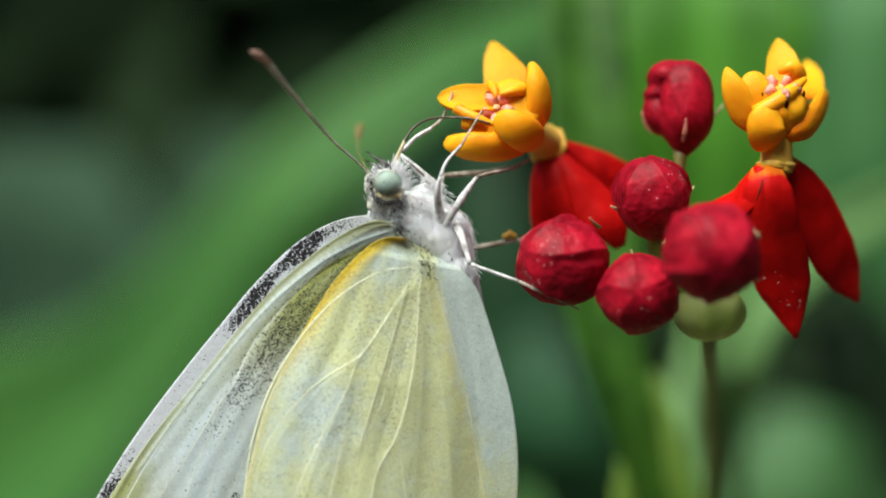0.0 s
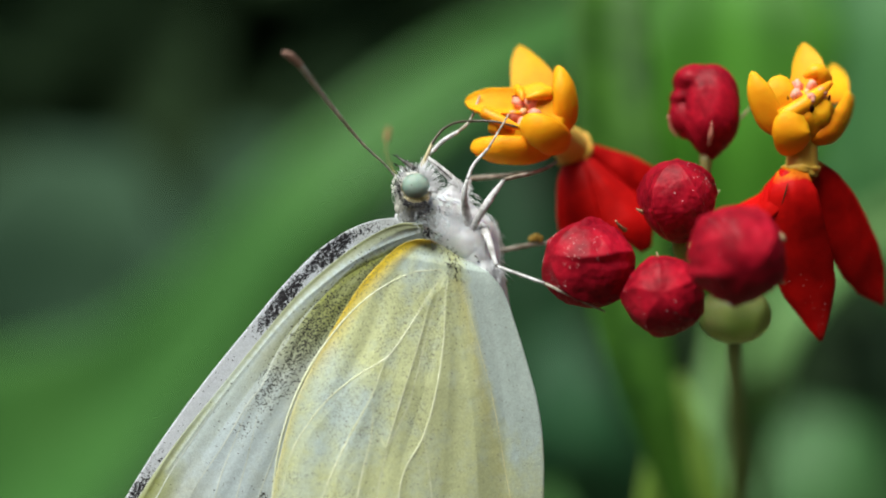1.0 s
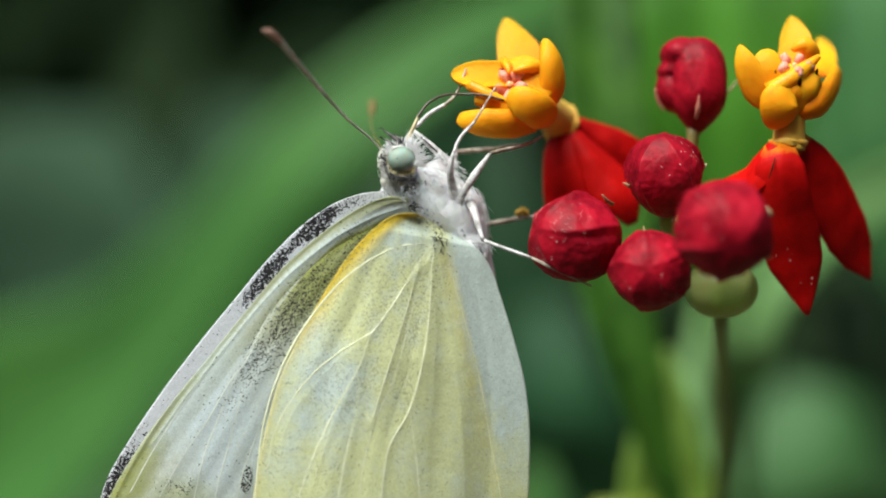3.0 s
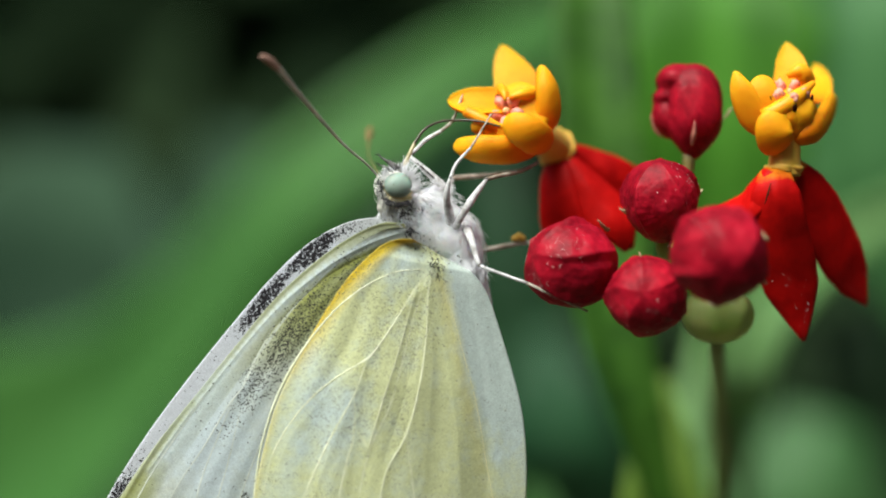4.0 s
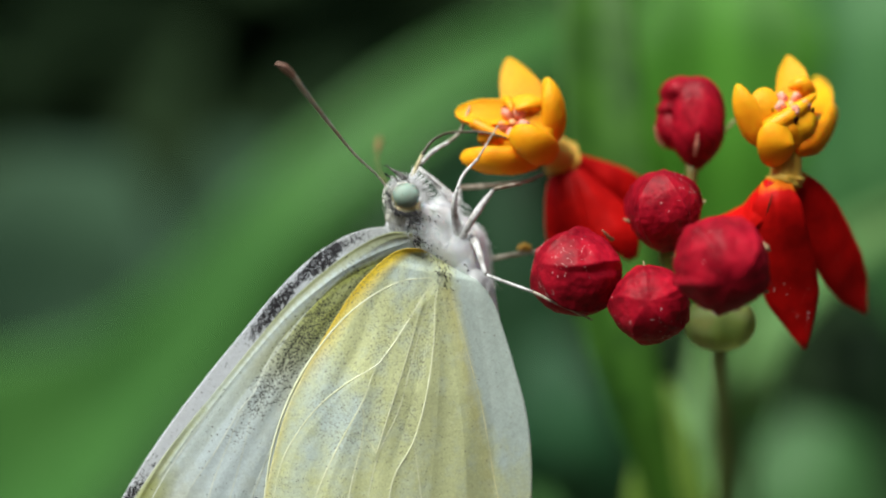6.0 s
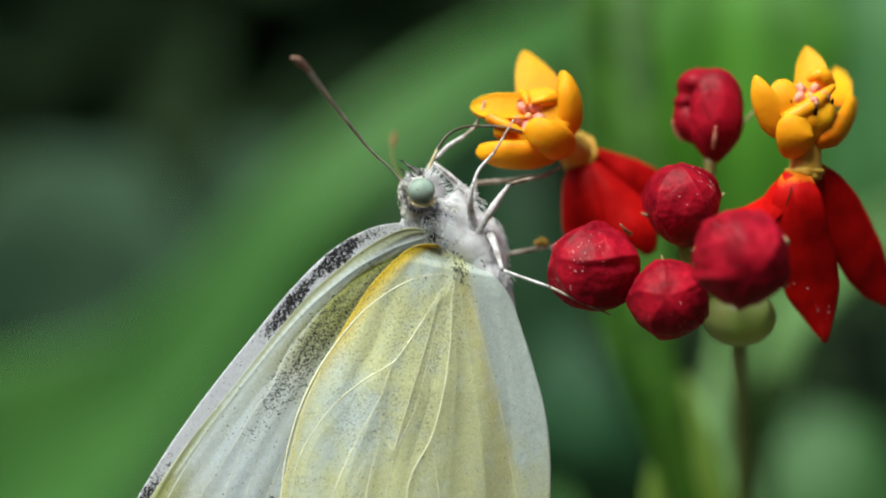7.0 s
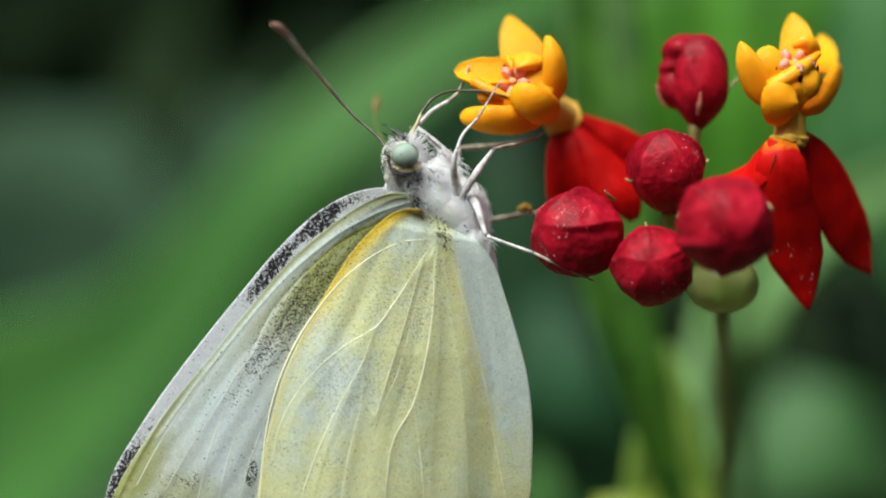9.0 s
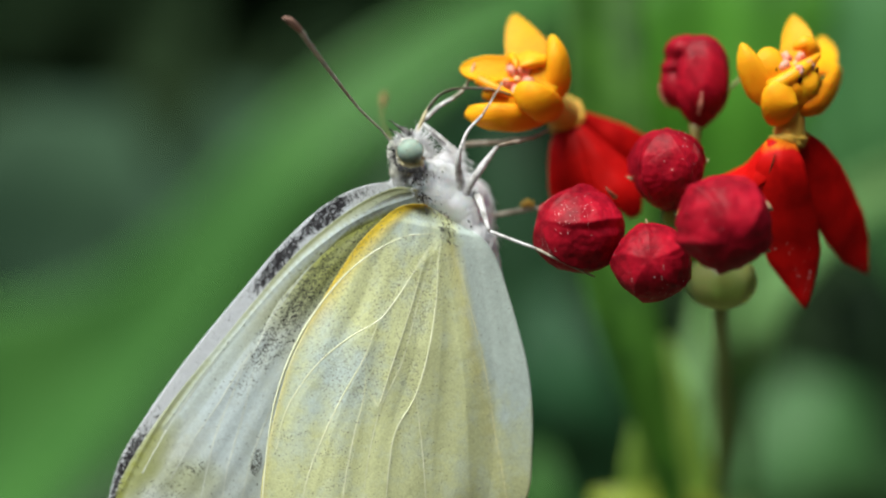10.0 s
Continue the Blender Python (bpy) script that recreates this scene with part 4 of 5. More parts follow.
# ---- butterfly ----
def wing(name, lead, trail, depth, paint, material, parent, label, nu=120, nv=110, thick=0.06, creases=()):
    """A wing spread between its leading and trailing edge; returns the part and a function that gives the depth at (x, z).
    creases: lines along which the sheet is raised, with their height and half width."""
    a, b = spline(lead, nu + 1), spline(trail, nu + 1)
    x = np.array([[a[i].x + (b[i].x - a[i].x) * j / nv for j in range(nv + 1)] for i in range(nu + 1)])
    z = np.array([[a[i].z + (b[i].z - a[i].z) * j / nv for j in range(nv + 1)] for i in range(nu + 1)])
    relief = np.zeros_like(x)
    for points, high, wide in creases:
        line = spline(points, 24)
        near = np.full_like(x, 1e9)
        for p, q in zip(line, line[1:]):
            dx, dz = q.x - p.x, q.z - p.z
            t = np.clip(((x - p.x) * dx + (z - p.z) * dz) / (dx * dx + dz * dz), 0, 1)
            near = np.minimum(near, np.hypot(x - p.x - t * dx, z - p.z - t * dz))
        relief += 0.5 * high * np.exp(-near / wide)

    def f(u, v):
        i, j = round(u * nu), round(v * nv)
        p = a[i].lerp(b[i], v)
        return Vector((p.x, p.y + depth(u, v) - relief[i, j], p.z))
    shape, where = sheet(f, nu, nv, thick)
    verts = shape[0]
    masks = [paint(v.x, v.z, *where[i]) for i, v in enumerate(verts)]
    ob = part(name, shape, material, parent, label, lead[0], masks)
    half = len(verts) // 2
    flat = np.array([(v.x, v.z) for v in verts[:half]])
    deep = np.array([min(verts[i].y, verts[i + half].y) for i in range(half)])

    def at(x, z):
        d = ((flat - (x, z)) ** 2).sum(1)
        k = np.argsort(d)[:6]
        wgt = 1 / (d[k] + 1e-4)
        return float((deep[k] * wgt).sum() / wgt.sum())
    return ob, at


def vein(wing_part, at, points, r0, r1, material, sink=0.72):
    """A vein along the wing's face, sunk into it by a share of its radius."""
    line = spline([(x, 0, z) for x, y, z in points], 30)
    radii = [q * 1.3 for q in (r0 * 0.3, r0 * 0.75, r0 * 0.9, r1 * 1.05, r1 * 0.95)]
    line = [(p.x, at(p.x, p.z) + sink * value_along(radii, i / 29), p.z) for i, p in enumerate(line)]
    part("vein", tube(line, radii, 70, 8, 0.22), material, wing_part)


def butterfly():
    rng = random.Random(3)
    bf = thing("butterfly", (1.40, 3.00, 3.55), "pale white butterfly with yellowish closed wings feeding on the flower", "butterfly")

    # hindwing: the near face, wrapped round the body at its inner edge
    h_lead = [(-1.21, -1.00, 2.99), (-2.35, -1.00, 2.99), (-3.56, -1.00, 2.43), (-5.46, -1.00, 0.61), (-6.97, -1.00, -1.55), (-8.93, -1.20, -4.88), (-10.28, -1.40, -7.71), (-11.20, -1.60, -10.90), (-11.83, -1.80, -13.90), (-12.11, -2.00, -17.26), (-11.06, -2.00, -20.46), (-8.42, -2.00, -22.53)]
    h_trail = [(0.23, 0.00, 2.25), (1.45, 0.00, 1.57), (2.52, 0.00, 0.88), (3.59, 0.00, -0.53), (4.43, 0.00, -3.02), (5.15, 0.00, -5.50), (5.76, 0.00, -7.98), (6.07, 0.00, -10.65), (6.07, 0.00, -13.70), (5.76, 0.00, -16.76), (4.05, 0.00, -19.81), (0.61, 0.00, -22.10)]

    def h_depth(u, v):
        wave = (0.045 * math.sin(v * 41) + 0.035 * math.sin(v * 26 + u * 5 + 1.0)) * min(1, u * 3) * max(0.0, 1 - v) ** 0.3
        fold = max(0.0, v - 0.74) / 0.26
        return -1.0 * math.sin(math.pi * min(1, v / 0.85)) * min(1, u * 2.5) + wave + 0.65 * fold ** 1.4 * min(1.0, 0.5 + u) + 2.2 * max(0.0, 1 - u / 0.10) * v

    def h_paint(x, z, u, v):
        reach = v * (80 + 620 * min(u, 0.5))
        edge = 2.0 * max(0.0, 1 - reach / 27) * max(0.0, 1.0 - u / 0.46) + 0.2 * max(0.0, 1 - v / 0.03) * (u > 0.2)
        edge += 0.12 * max(0.0, 1 - v / 0.05) * (u > 0.45)
        dust = 0.30 * near_mask(x, z, *(-3.59, -2.25), 6.0, 3.6, 20) + 0.55 * near_mask(x, z, *(-1.45, -6.0), 1.0, 7.0, -12) + 0.34 * near_mask(x, z, *(-6.8, -7.2), 3.2, 4.2, 30) + 0.26 * near_mask(x, z, *(-3.2, -6.5), 1.6, 5.0, -25)
        dust += 0.35 * near_mask(x, z, *(-6.2, 0.1), 5.0, 1.0, 42)
        dust += 0.20 * near_mask(x, z, *(-10.46, -12.37), 1.8, 1.6) + 0.9 * near_mask(x, z, *(-10.46, -12.48), 0.75, 0.7) + 0.22 * near_mask(x, z, *(-9.8, -15.0), 1.6, 2.0) + 0.22 * near_mask(x, z, *(-7.0, -14.5), 1.8, 2.2) + 0.05
        dust *= 0.30 if v < 0.70 else 0.10
        blue = 0.05 + 0.85 * near_mask(x, z, *(-7.41, -7.60), 3.6, 5.0, 30) + 0.5 * near_mask(x, z, *(-10.08, -12.18), 2.5, 4) + 0.55 * near_mask(x, z, *(-2.0, 1.2), 2.6, 1.7)
        # the inner strip past the golden vein
        past = (x - (0.61, 0.88)[0]) + 0.205 * (z - (0.61, 0.88)[1])
        fade = max(0.0, min(1.0, 1 + (z + 6.0) / 10.0))
        blue += 1.5 * fade * max(0.0, min(1.0, (past + 0.2) / 1.3)) * (u > 0.05)
        edge += 0.22 * max(0.0, 1 - abs(past + 0.15) / 0.8) * (u > 0.14) * max(0.3, 1 - u)
        return dust, min(1.0, edge), blue
    h_folds = [
        ([(-1.07, 0.00, -0.42), (-2.21, 0.00, -4.08), (-3.32, 0.00, -7.44), (-4.28, 0.00, -10.57)], 0.16, 0.28),
        ([(-0.53, 0.00, -1.11), (-1.22, 0.00, -4.54), (-2.14, 0.00, -7.98), (-3.21, 0.00, -11.22)], -0.10, 0.30),
        ([(0.31, 0.00, -0.34), (0.84, 0.00, -4.54), (1.45, 0.00, -9.12), (1.83, 0.00, -16.76)], 0.08, 0.25),
        ([(-0.04, 0.00, -3.02), (-0.15, 0.00, -6.83), (-0.61, 0.00, -12.18), (-0.73, 0.00, -16.76)], 0.07, 0.25),
        ([(-0.34, 0.00, 0.04), (-1.68, 0.00, -1.41), (-3.21, 0.00, -3.47), (-4.28, 0.00, -4.92), (-4.92, 0.00, -6.83), (-6.07, 0.00, -9.12), (-7.02, 0.00, -11.22), (-8.55, 0.00, -15.99)], 0.09, 0.22),
        ([(-0.08, 0.00, 0.42), (-0.34, 0.00, -2.25), (-0.61, 0.00, -5.31), (-1.11, 0.00, -7.60), (-1.76, 0.00, -9.89), (-3.02, 0.00, -11.87), (-3.59, 0.00, -14.16), (-3.97, 0.00, -16.83)], 0.10, 0.22),
        ([(-4.28, 0.00, -4.92), (-6.26, 0.00, -6.38), (-7.98, 0.00, -8.17), (-9.51, 0.00, -10.08), (-10.27, 0.00, -12.18)], 0.07, 0.2),
        ([(-5.19, 0.00, -8.05), (-5.04, 0.00, -9.51), (-5.50, 0.00, -11.49), (-5.96, 0.00, -13.70), (-6.45, 0.00, -16.38)], 0.07, 0.2),
        ([(-3.59, 0.00, -0.34), (-5.12, 0.00, -2.25), (-6.64, 0.00, -4.54), (-7.79, 0.00, -6.45)], 0.05, 0.35),
        ([(-4.73, 0.00, -1.11), (-5.50, 0.00, -3.78), (-7.02, 0.00, -6.07)], -0.05, 0.30),
        ([(-5.50, 0.00, -9.51), (-7.41, 0.00, -13.32), (-8.17, 0.00, -16.38)], -0.06, 0.30),
        ([(-3.78, 0.00, -9.89), (-4.73, 0.00, -13.32), (-5.19, 0.00, -16.38)], -0.06, 0.30),
    ]
    hind, h_at = wing("hindwing", h_lead, h_trail, h_depth, h_paint, M_HIND, bf, "greenish yellow hindwing dusted with dark scales", 190, 170, 0.06, h_folds)
    vein(hind, h_at, [(0.15, 0.00, 1.26), (-0.92, 0.00, 0.99), (-2.37, 0.00, 0.88), (-4.43, 0.00, -0.08), (-6.18, 0.00, -1.41), (-7.67, 0.00, -3.02), (-9.12, 0.00, -5.08), (-10.31, 0.00, -7.41), (-11.19, 0.00, -10.08), (-11.68, 0.00, -13.02), (-12.06, 0.00, -17.14)], 0.085, 0.05, M_VEIN)
    vein(hind, h_at, [(-0.04, 0.00, 1.18), (-0.61, 0.00, 0.42), (-1.22, 0.00, -0.38), (-2.67, 0.00, -2.71), (-3.86, 0.00, -4.35), (-4.28, 0.00, -4.77), (-6.49, 0.00, -6.11), (-8.25, 0.00, -7.56), (-9.73, 0.00, -9.47), (-10.61, 0.00, -11.22), (-11.19, 0.00, -13.70)], 0.075, 0.045, M_VEIN)
    vein(hind, h_at, [(-4.28, 0.00, -4.77), (-5.19, 0.00, -7.14), (-6.49, 0.00, -9.47), (-7.67, 0.00, -11.83), (-8.86, 0.00, -14.77), (-9.62, 0.00, -17.90)], 0.065, 0.05, M_VEIN)
    vein(hind, h_at, [(-5.19, 0.00, -7.14), (-5.12, 0.00, -8.36), (-5.31, 0.00, -10.08), (-5.92, 0.00, -12.41), (-6.49, 0.00, -15.35), (-6.80, 0.00, -18.29)], 0.055, 0.045, M_VEIN)
    vein(hind, h_at, [(0.04, 0.00, 1.26), (-0.31, 0.00, -0.73), (-0.46, 0.00, -3.59), (-1.03, 0.00, -7.14), (-1.87, 0.00, -9.89), (-3.13, 0.00, -12.10), (-3.59, 0.00, -14.47), (-3.89, 0.00, -17.90)], 0.08, 0.05, M_VEIN)
    vein(hind, h_at, [(-1.79, 0.00, -9.96), (-1.37, 0.00, -13.59), (-1.07, 0.00, -17.90)], 0.05, 0.035, M_VEIN)
    vein(hind, h_at, [(-0.04, 0.00, 1.11), (-0.53, 0.00, 0.04), (-1.49, 0.00, -3.02), (-2.75, 0.00, -7.60), (-4.12, 0.00, -10.50), (-4.92, 0.00, -13.70), (-5.50, 0.00, -17.90)], 0.04, 0.03, M_VEIN)
    vein(hind, h_at, [(0.61, 0.00, 0.88), (1.07, 0.00, -1.11), (1.72, 0.00, -3.59), (2.75, 0.00, -7.71), (3.51, 0.00, -12.41), (4.43, 0.00, -17.52)], 0.03, 0.03, M_VEIN_GOLD, 0.8)

    vein(hind, h_at, [(-5.04, 0.00, -9.51), (-4.66, 0.00, -9.96), (-4.28, 0.00, -10.54)], 0.05, 0.05, M_VEIN)
    vein(hind, h_at, [(-1.22, 0.00, -0.53), (-2.14, 0.00, -3.97), (-3.28, 0.00, -7.44), (-4.28, 0.00, -10.54)], 0.045, 0.05, M_VEIN)

    # near forewing, its trailing half under the hindwing
    f_lead = [(-1.76, 0.40, 4.10), (-3.29, 0.20, 4.13), (-5.27, 0.10, 3.29), (-7.64, 0.10, 1.68), (-10.32, 0.20, -0.69), (-12.89, 0.30, -3.67), (-15.28, 0.40, -6.55), (-17.78, 0.50, -9.54), (-20.02, 0.60, -12.54), (-21.72, 0.70, -15.31), (-22.58, 0.80, -17.82)]
    f_trail = [(-1.23, 1.20, 2.66), (-1.88, 1.00, 2.15), (-3.23, 1.00, 0.42), (-4.38, 0.90, -1.88), (-5.53, 0.90, -4.57), (-6.68, 0.80, -7.64), (-7.83, 0.80, -10.71), (-8.99, 0.80, -13.79), (-10.14, 0.80, -16.47), (-12.06, 0.80, -18.78), (-14.75, 0.80, -19.93)]

    def f_depth(u, v):
        return -0.5 * math.sin(math.pi * v) * min(1, u * 3) + 0.02 * math.sin(v * 42) * min(1, u * 3) - 0.07 * math.exp(-((v - 0.18) / 0.06) ** 2) * max(0.0, 1 - 1.4 * u)

    f_rib = [(-2.21, 0.00, 3.44), (-3.59, 0.00, 3.02), (-5.12, 0.00, 2.33), (-6.64, 0.00, 1.49), (-7.98, 0.00, 0.50), (-9.31, 0.00, -0.57), (-10.46, 0.00, -1.64), (-11.99, 0.00, -3.32), (-13.51, 0.00, -5.12), (-16.19, 0.00, -8.36), (-18.86, 0.00, -11.99)]
    f_rim = [(-1.83, 0.00, 4.01), (-3.21, 0.00, 4.08), (-4.73, 0.00, 3.74), (-6.18, 0.00, 3.09), (-7.71, 0.00, 1.99), (-9.31, 0.00, 0.53), (-10.84, 0.00, -0.99), (-12.37, 0.00, -2.63), (-13.90, 0.00, -4.43), (-16.19, 0.00, -7.29), (-18.48, 0.00, -10.54), (-20.38, 0.00, -13.59), (-21.76, 0.00, -16.26)]
    f_groove = [(-3.21, 0.00, 2.56), (-5.12, 0.00, 1.64), (-6.64, 0.00, 0.80), (-8.17, 0.00, -0.42), (-9.51, 0.00, -1.72), (-11.03, 0.00, -3.47), (-12.56, 0.00, -6.15)]
    rib_line, rim_line, groove_line = spline(f_rib, 40), spline(f_rim, 40), spline(f_groove, 30)

    def by_line(x, z, line, wide):
        """How near a spot lies to a line: one on it, fading to nought."""
        return math.exp(-min((x - p.x) ** 2 + (z - p.z) ** 2 for p in line) / wide ** 2)

    def f_paint(x, z, u, v):
        dust = 0.55 * near_mask(x, z, *(-7.79, -1.49), 6.0, 1.6, 48) + 0.76 * near_mask(x, z, *(-10.65, -5.12), 3.8, 1.6, 55) + 0.28 * near_mask(x, z, *(-12.83, -8.17), 3.0, 1.1, 55)
        dust += 8.0 * near_mask(x, z, *(-12.64, -14.39), 0.42, 0.95, -8) + 0.5 * near_mask(x, z, *(-17.79, -14.93), 0.9, 0.6) + 0.5 * near_mask(x, z, *(-16.72, -14.77), 0.7, 0.7) + 0.25 * near_mask(x, z, *(-18.86, -16.38), 2.0, 1.0) + 0.01
        dust += 0.9 * max(0.0, 1 - v / 0.05) * max(0.0, (u - 0.80) / 0.2)
        warm = 0.8 * max(0.0, 1 - abs(v - 0.03) / 0.05) * (0.35 + 0.5 * (u > 0.6)) + 0.85 * near_mask(x, z, *(-20.31, -14.85), 4.6, 1.25, 55) + 0.5 * near_mask(x, z, *(-17.33, -15.61), 3.0, 1.8) + 0.9 * near_mask(x, z, *(-7.41, -1.11), 6.5, 2.0, 45) * (v > 0.22) + 0.55 * (v < 0.20) * max(0.0, 1 - 1.2 * u)
        blue = 0.15 + 0.9 * near_mask(x, z, *(-13.90, -10.65), 5.5, 7.5, 30)
        rib, edge = by_line(x, z, rib_line, 0.34) * max(0.0, 1 - 0.8 * u), by_line(x, z, rim_line, 0.42)
        groove = by_line(x, z, groove_line, 0.28) * max(0.0, 1 - 1.6 * u)
        dust = dust * (1 - 0.95 * rib) * (1 - 0.95 * edge) * (1 - 0.6 * groove)
        warm = warm * (1 - 0.97 * rib) * (1 - 0.6 * edge) + 0.36 * edge + 0.75 * groove * (1 - rib)
        blue = blue + 1.3 * rib - 0.5 * edge
        return min(1.0, dust), min(1.0, warm), max(0.0, min(1.3, blue))
    fore, f_at = wing("forewing", f_lead, f_trail, f_depth, f_paint, M_FORE, bf, "bluish white forewing with a grey-dusted band and black spot", 170, 150, 0.06, [(f_rib, 0.16, 0.16), (f_rim, 0.22, 0.20), (f_groove, -0.12, 0.16)])
    vein(fore, f_at, [(-10.46, 0.00, -2.44), (-11.61, 0.00, -4.54), (-12.56, 0.00, -6.53), (-13.55, 0.00, -7.79), (-15.31, 0.00, -10.65), (-16.76, 0.00, -12.71), (-18.48, 0.00, -15.61)], 0.05, 0.04, M_VEIN_PALE)
    vein(fore, f_at, [(-13.13, 0.00, -7.21), (-14.12, 0.00, -9.51), (-15.31, 0.00, -12.41), (-15.96, 0.00, -14.85), (-16.49, 0.00, -17.52)], 0.05, 0.04, M_VEIN_PALE)
    vein(fore, f_at, [(-12.83, 0.00, -8.36), (-13.59, 0.00, -11.41), (-14.58, 0.00, -14.85), (-15.04, 0.00, -17.52)], 0.05, 0.04, M_VEIN_PALE)
    vein(fore, f_at, [(-10.65, 0.00, -8.36), (-11.99, 0.00, -11.61), (-12.94, 0.00, -14.16), (-13.70, 0.00, -17.14)], 0.05, 0.04, M_VEIN_PALE)
    vein(fore, f_at, [(-14.66, 0.00, -6.45), (-16.57, 0.00, -9.12), (-18.67, 0.00, -12.18), (-20.39, 0.00, -15.23)], 0.05, 0.04, M_VEIN_PALE)

    # far forewing, its upper face showing past the near one
    g_lead = [(-3.64, 1.30, 4.57), (-5.15, 1.30, 4.37), (-6.93, 1.30, 3.68), (-8.94, 1.30, 2.32), (-11.30, 1.30, 0.00), (-13.63, 1.30, -2.75), (-15.95, 1.30, -5.54), (-18.27, 1.30, -8.52), (-20.44, 1.30, -11.65), (-22.18, 1.30, -14.67), (-22.99, 1.30, -17.96)]
    g_trail = [(-2.28, 1.40, 3.52), (-3.05, 1.40, 2.94), (-4.21, 1.40, 1.97), (-5.95, 1.40, 0.43), (-8.08, 1.40, -1.89), (-10.20, 1.40, -4.60), (-12.52, 1.40, -7.69), (-14.84, 1.40, -10.78), (-17.16, 1.40, -13.88), (-19.10, 1.40, -16.58), (-20.64, 1.40, -18.90)]

    def g_paint(x, z, u, v):
        dust = 0.16 - 0.08 * (u < 0.12) + 0.7 * near_mask(x, z, *(-5.9, 3.7), 2.4, 0.6, 25) + 1.35 * near_mask(x, z, *(-7.98, 2.25), 2.2, 0.8, 40) + 1.15 * near_mask(x, z, *(-11.22, -0.92), 3.8, 0.75, 50) + 0.9 * near_mask(x, z, *(-21.72, -14.85), 4, 1.6, 60)
        dust *= 1.0 if u < 0.42 else 0.22
        dust += 1.1 * min(1.0, max(0.0, (u - 0.72) / 0.12)) * max(0.0, 1 - abs(v - 0.16) / 0.3)
        return min(1.0, dust), 0.2 * (u < 0.12), 1.4 * max(0.0, 1 - u / 0.55) * min(1.0, 0.15 + u / 0.12)
    wing("far_forewing", g_lead, g_trail, lambda u, v: 0.0, g_paint, M_FAR, bf, "grey upper face of the second forewing with black scales", 100, 40)

    # far hindwing behind the body
    k_lead = [(0.64, 6.00, 1.63), (-0.16, 6.00, -1.16), (-0.96, 6.00, -4.74), (-1.75, 6.00, -8.73), (-2.55, 6.00, -12.72), (-3.35, 6.00, -16.71), (-2.55, 6.00, -20.69)]
    k_trail = [(2.15, 6.00, 1.24), (3.50, 6.40, -0.56), (4.42, 6.80, -3.97), (5.30, 7.00, -7.99), (5.62, 7.00, -12.01), (5.38, 7.00, -16.42), (3.05, 7.00, -20.84)]
    wing("far_hindwing", k_lead, k_trail, lambda u, v: 0.0, lambda x, z, u, v: (0.02, 0.0, 0.9), M_HIND, bf, "pale second hindwing behind the body", 60, 30)

    # body
    thorax_axis = Vector((-1.52, 2.50, 5.87)) - Vector((2.58, 3.50, 1.21))
    thorax = part("thorax", ellipsoid((0.62, 3.00, 3.47), thorax_axis, (0, -1, 0), 2.3, 2.1, 3.3, 0.04, 30, 40), M_SKIN, bf, "thorax clad in white and grey down")
    for centre, axis, ra, rb, rh in (((1.09, 2.80, 3.16), (-0.6, 0, 0.8), 2.15, 2.2, 2.3), ((1.64, 2.80, 2.07), (0.3, 0, 1), 1.8, 1.9, 1.9), ((-0.08, 3.00, 5.58), (0.8, 0, 0.6), 1.0, 1.15, 1.5)):
        part("thorax_lobe", ellipsoid(centre, axis, (0, -1, 0), rb, ra, rh, 0.05, 24, 32), M_SKIN, thorax)
    part("abdomen", tube([(2.00, 3.50, 1.80), (2.59, 4.00, -1.14), (2.79, 4.00, -6.25), (2.59, 4.00, -11.75), (2.20, 4.00, -16.08)], [1.3, 1.5, 1.5, 1.2, 0.4], 30, 16, 0.04), M_SKIN, bf)
    part("collar", ellipsoid((-2.63, 1.70, 5.26), (-0.6, -0.2, 1), (0, -1, 0), 0.80, 1.0, 1.0, 0.12, 20, 28), M_COLLAR, thorax, "cream scales behind the head")
    head_c = Vector((-2.39, 1.30, 6.36))
    head = part("head", ellipsoid(head_c, (0.15, -0.2, 1), (0, -1, 0), 1.35, 1.25, 1.45, 0.1, 24, 32), M_HEAD, bf)
    eye_c = Vector((-2.18, 0.10, 6.61))
    part("eye_rim", ellipsoid(eye_c + Vector((-0.02, 0.20, -0.17)), (0, 1, 0.1), (0, 0, 1), 0.88, 0.98, 0.55, 0.06, 14, 30), M_RIM, head, "cream scales round the eye")
    part("eye", ellipsoid(eye_c, (-0.1, -1, 0.1), (0, 0, 1), 0.84, 0.94, 0.72, 0.0, 24, 36), M_EYE, head, "pale green compound eye")
    part("eye_spot", ellipsoid(eye_c + Vector((-0.28, -0.66, 0.04)), (-0.3, -1, 0.1), (0, 0, 1), 0.05, 0.045, 0.03, 0.0, 8, 10), M_JOINT, head, "dark speck on the eye")
    part("eye", ellipsoid(eye_c + Vector((-0.1, 2.6, 0.1)), (-0.1, 1, 0.1), (0, 0, 1), 0.96, 0.96, 0.80, 0.0, 16, 24), M_EYE, head, "pale green compound eye")

    # down: points on the body and the way the hair lies, in tufts
    def coat(centre, radii, n, lay, length, out=0.3, keep=lambda p: True):
        found = []
        while len(found) < n:
            d = Vector((rng.gauss(0, 1), rng.gauss(0, 1), rng.gauss(0, 1))).normalized()
            if d.y > 0.45:
                d.y = -d.y
            p = Vector(centre) + Vector((d.x * radii[0], d.y * radii[1], d.z * radii[2]))
            if not keep(p):
                continue
            tuft = noise.noise_vector(p * 1.3) * 0.75
            found.append((p, d * out + Vector(lay) + tuft, length * (0.8 + 0.5 * noise.noise(p * 0.9 + Vector((7, 0, 0))))))
        return found

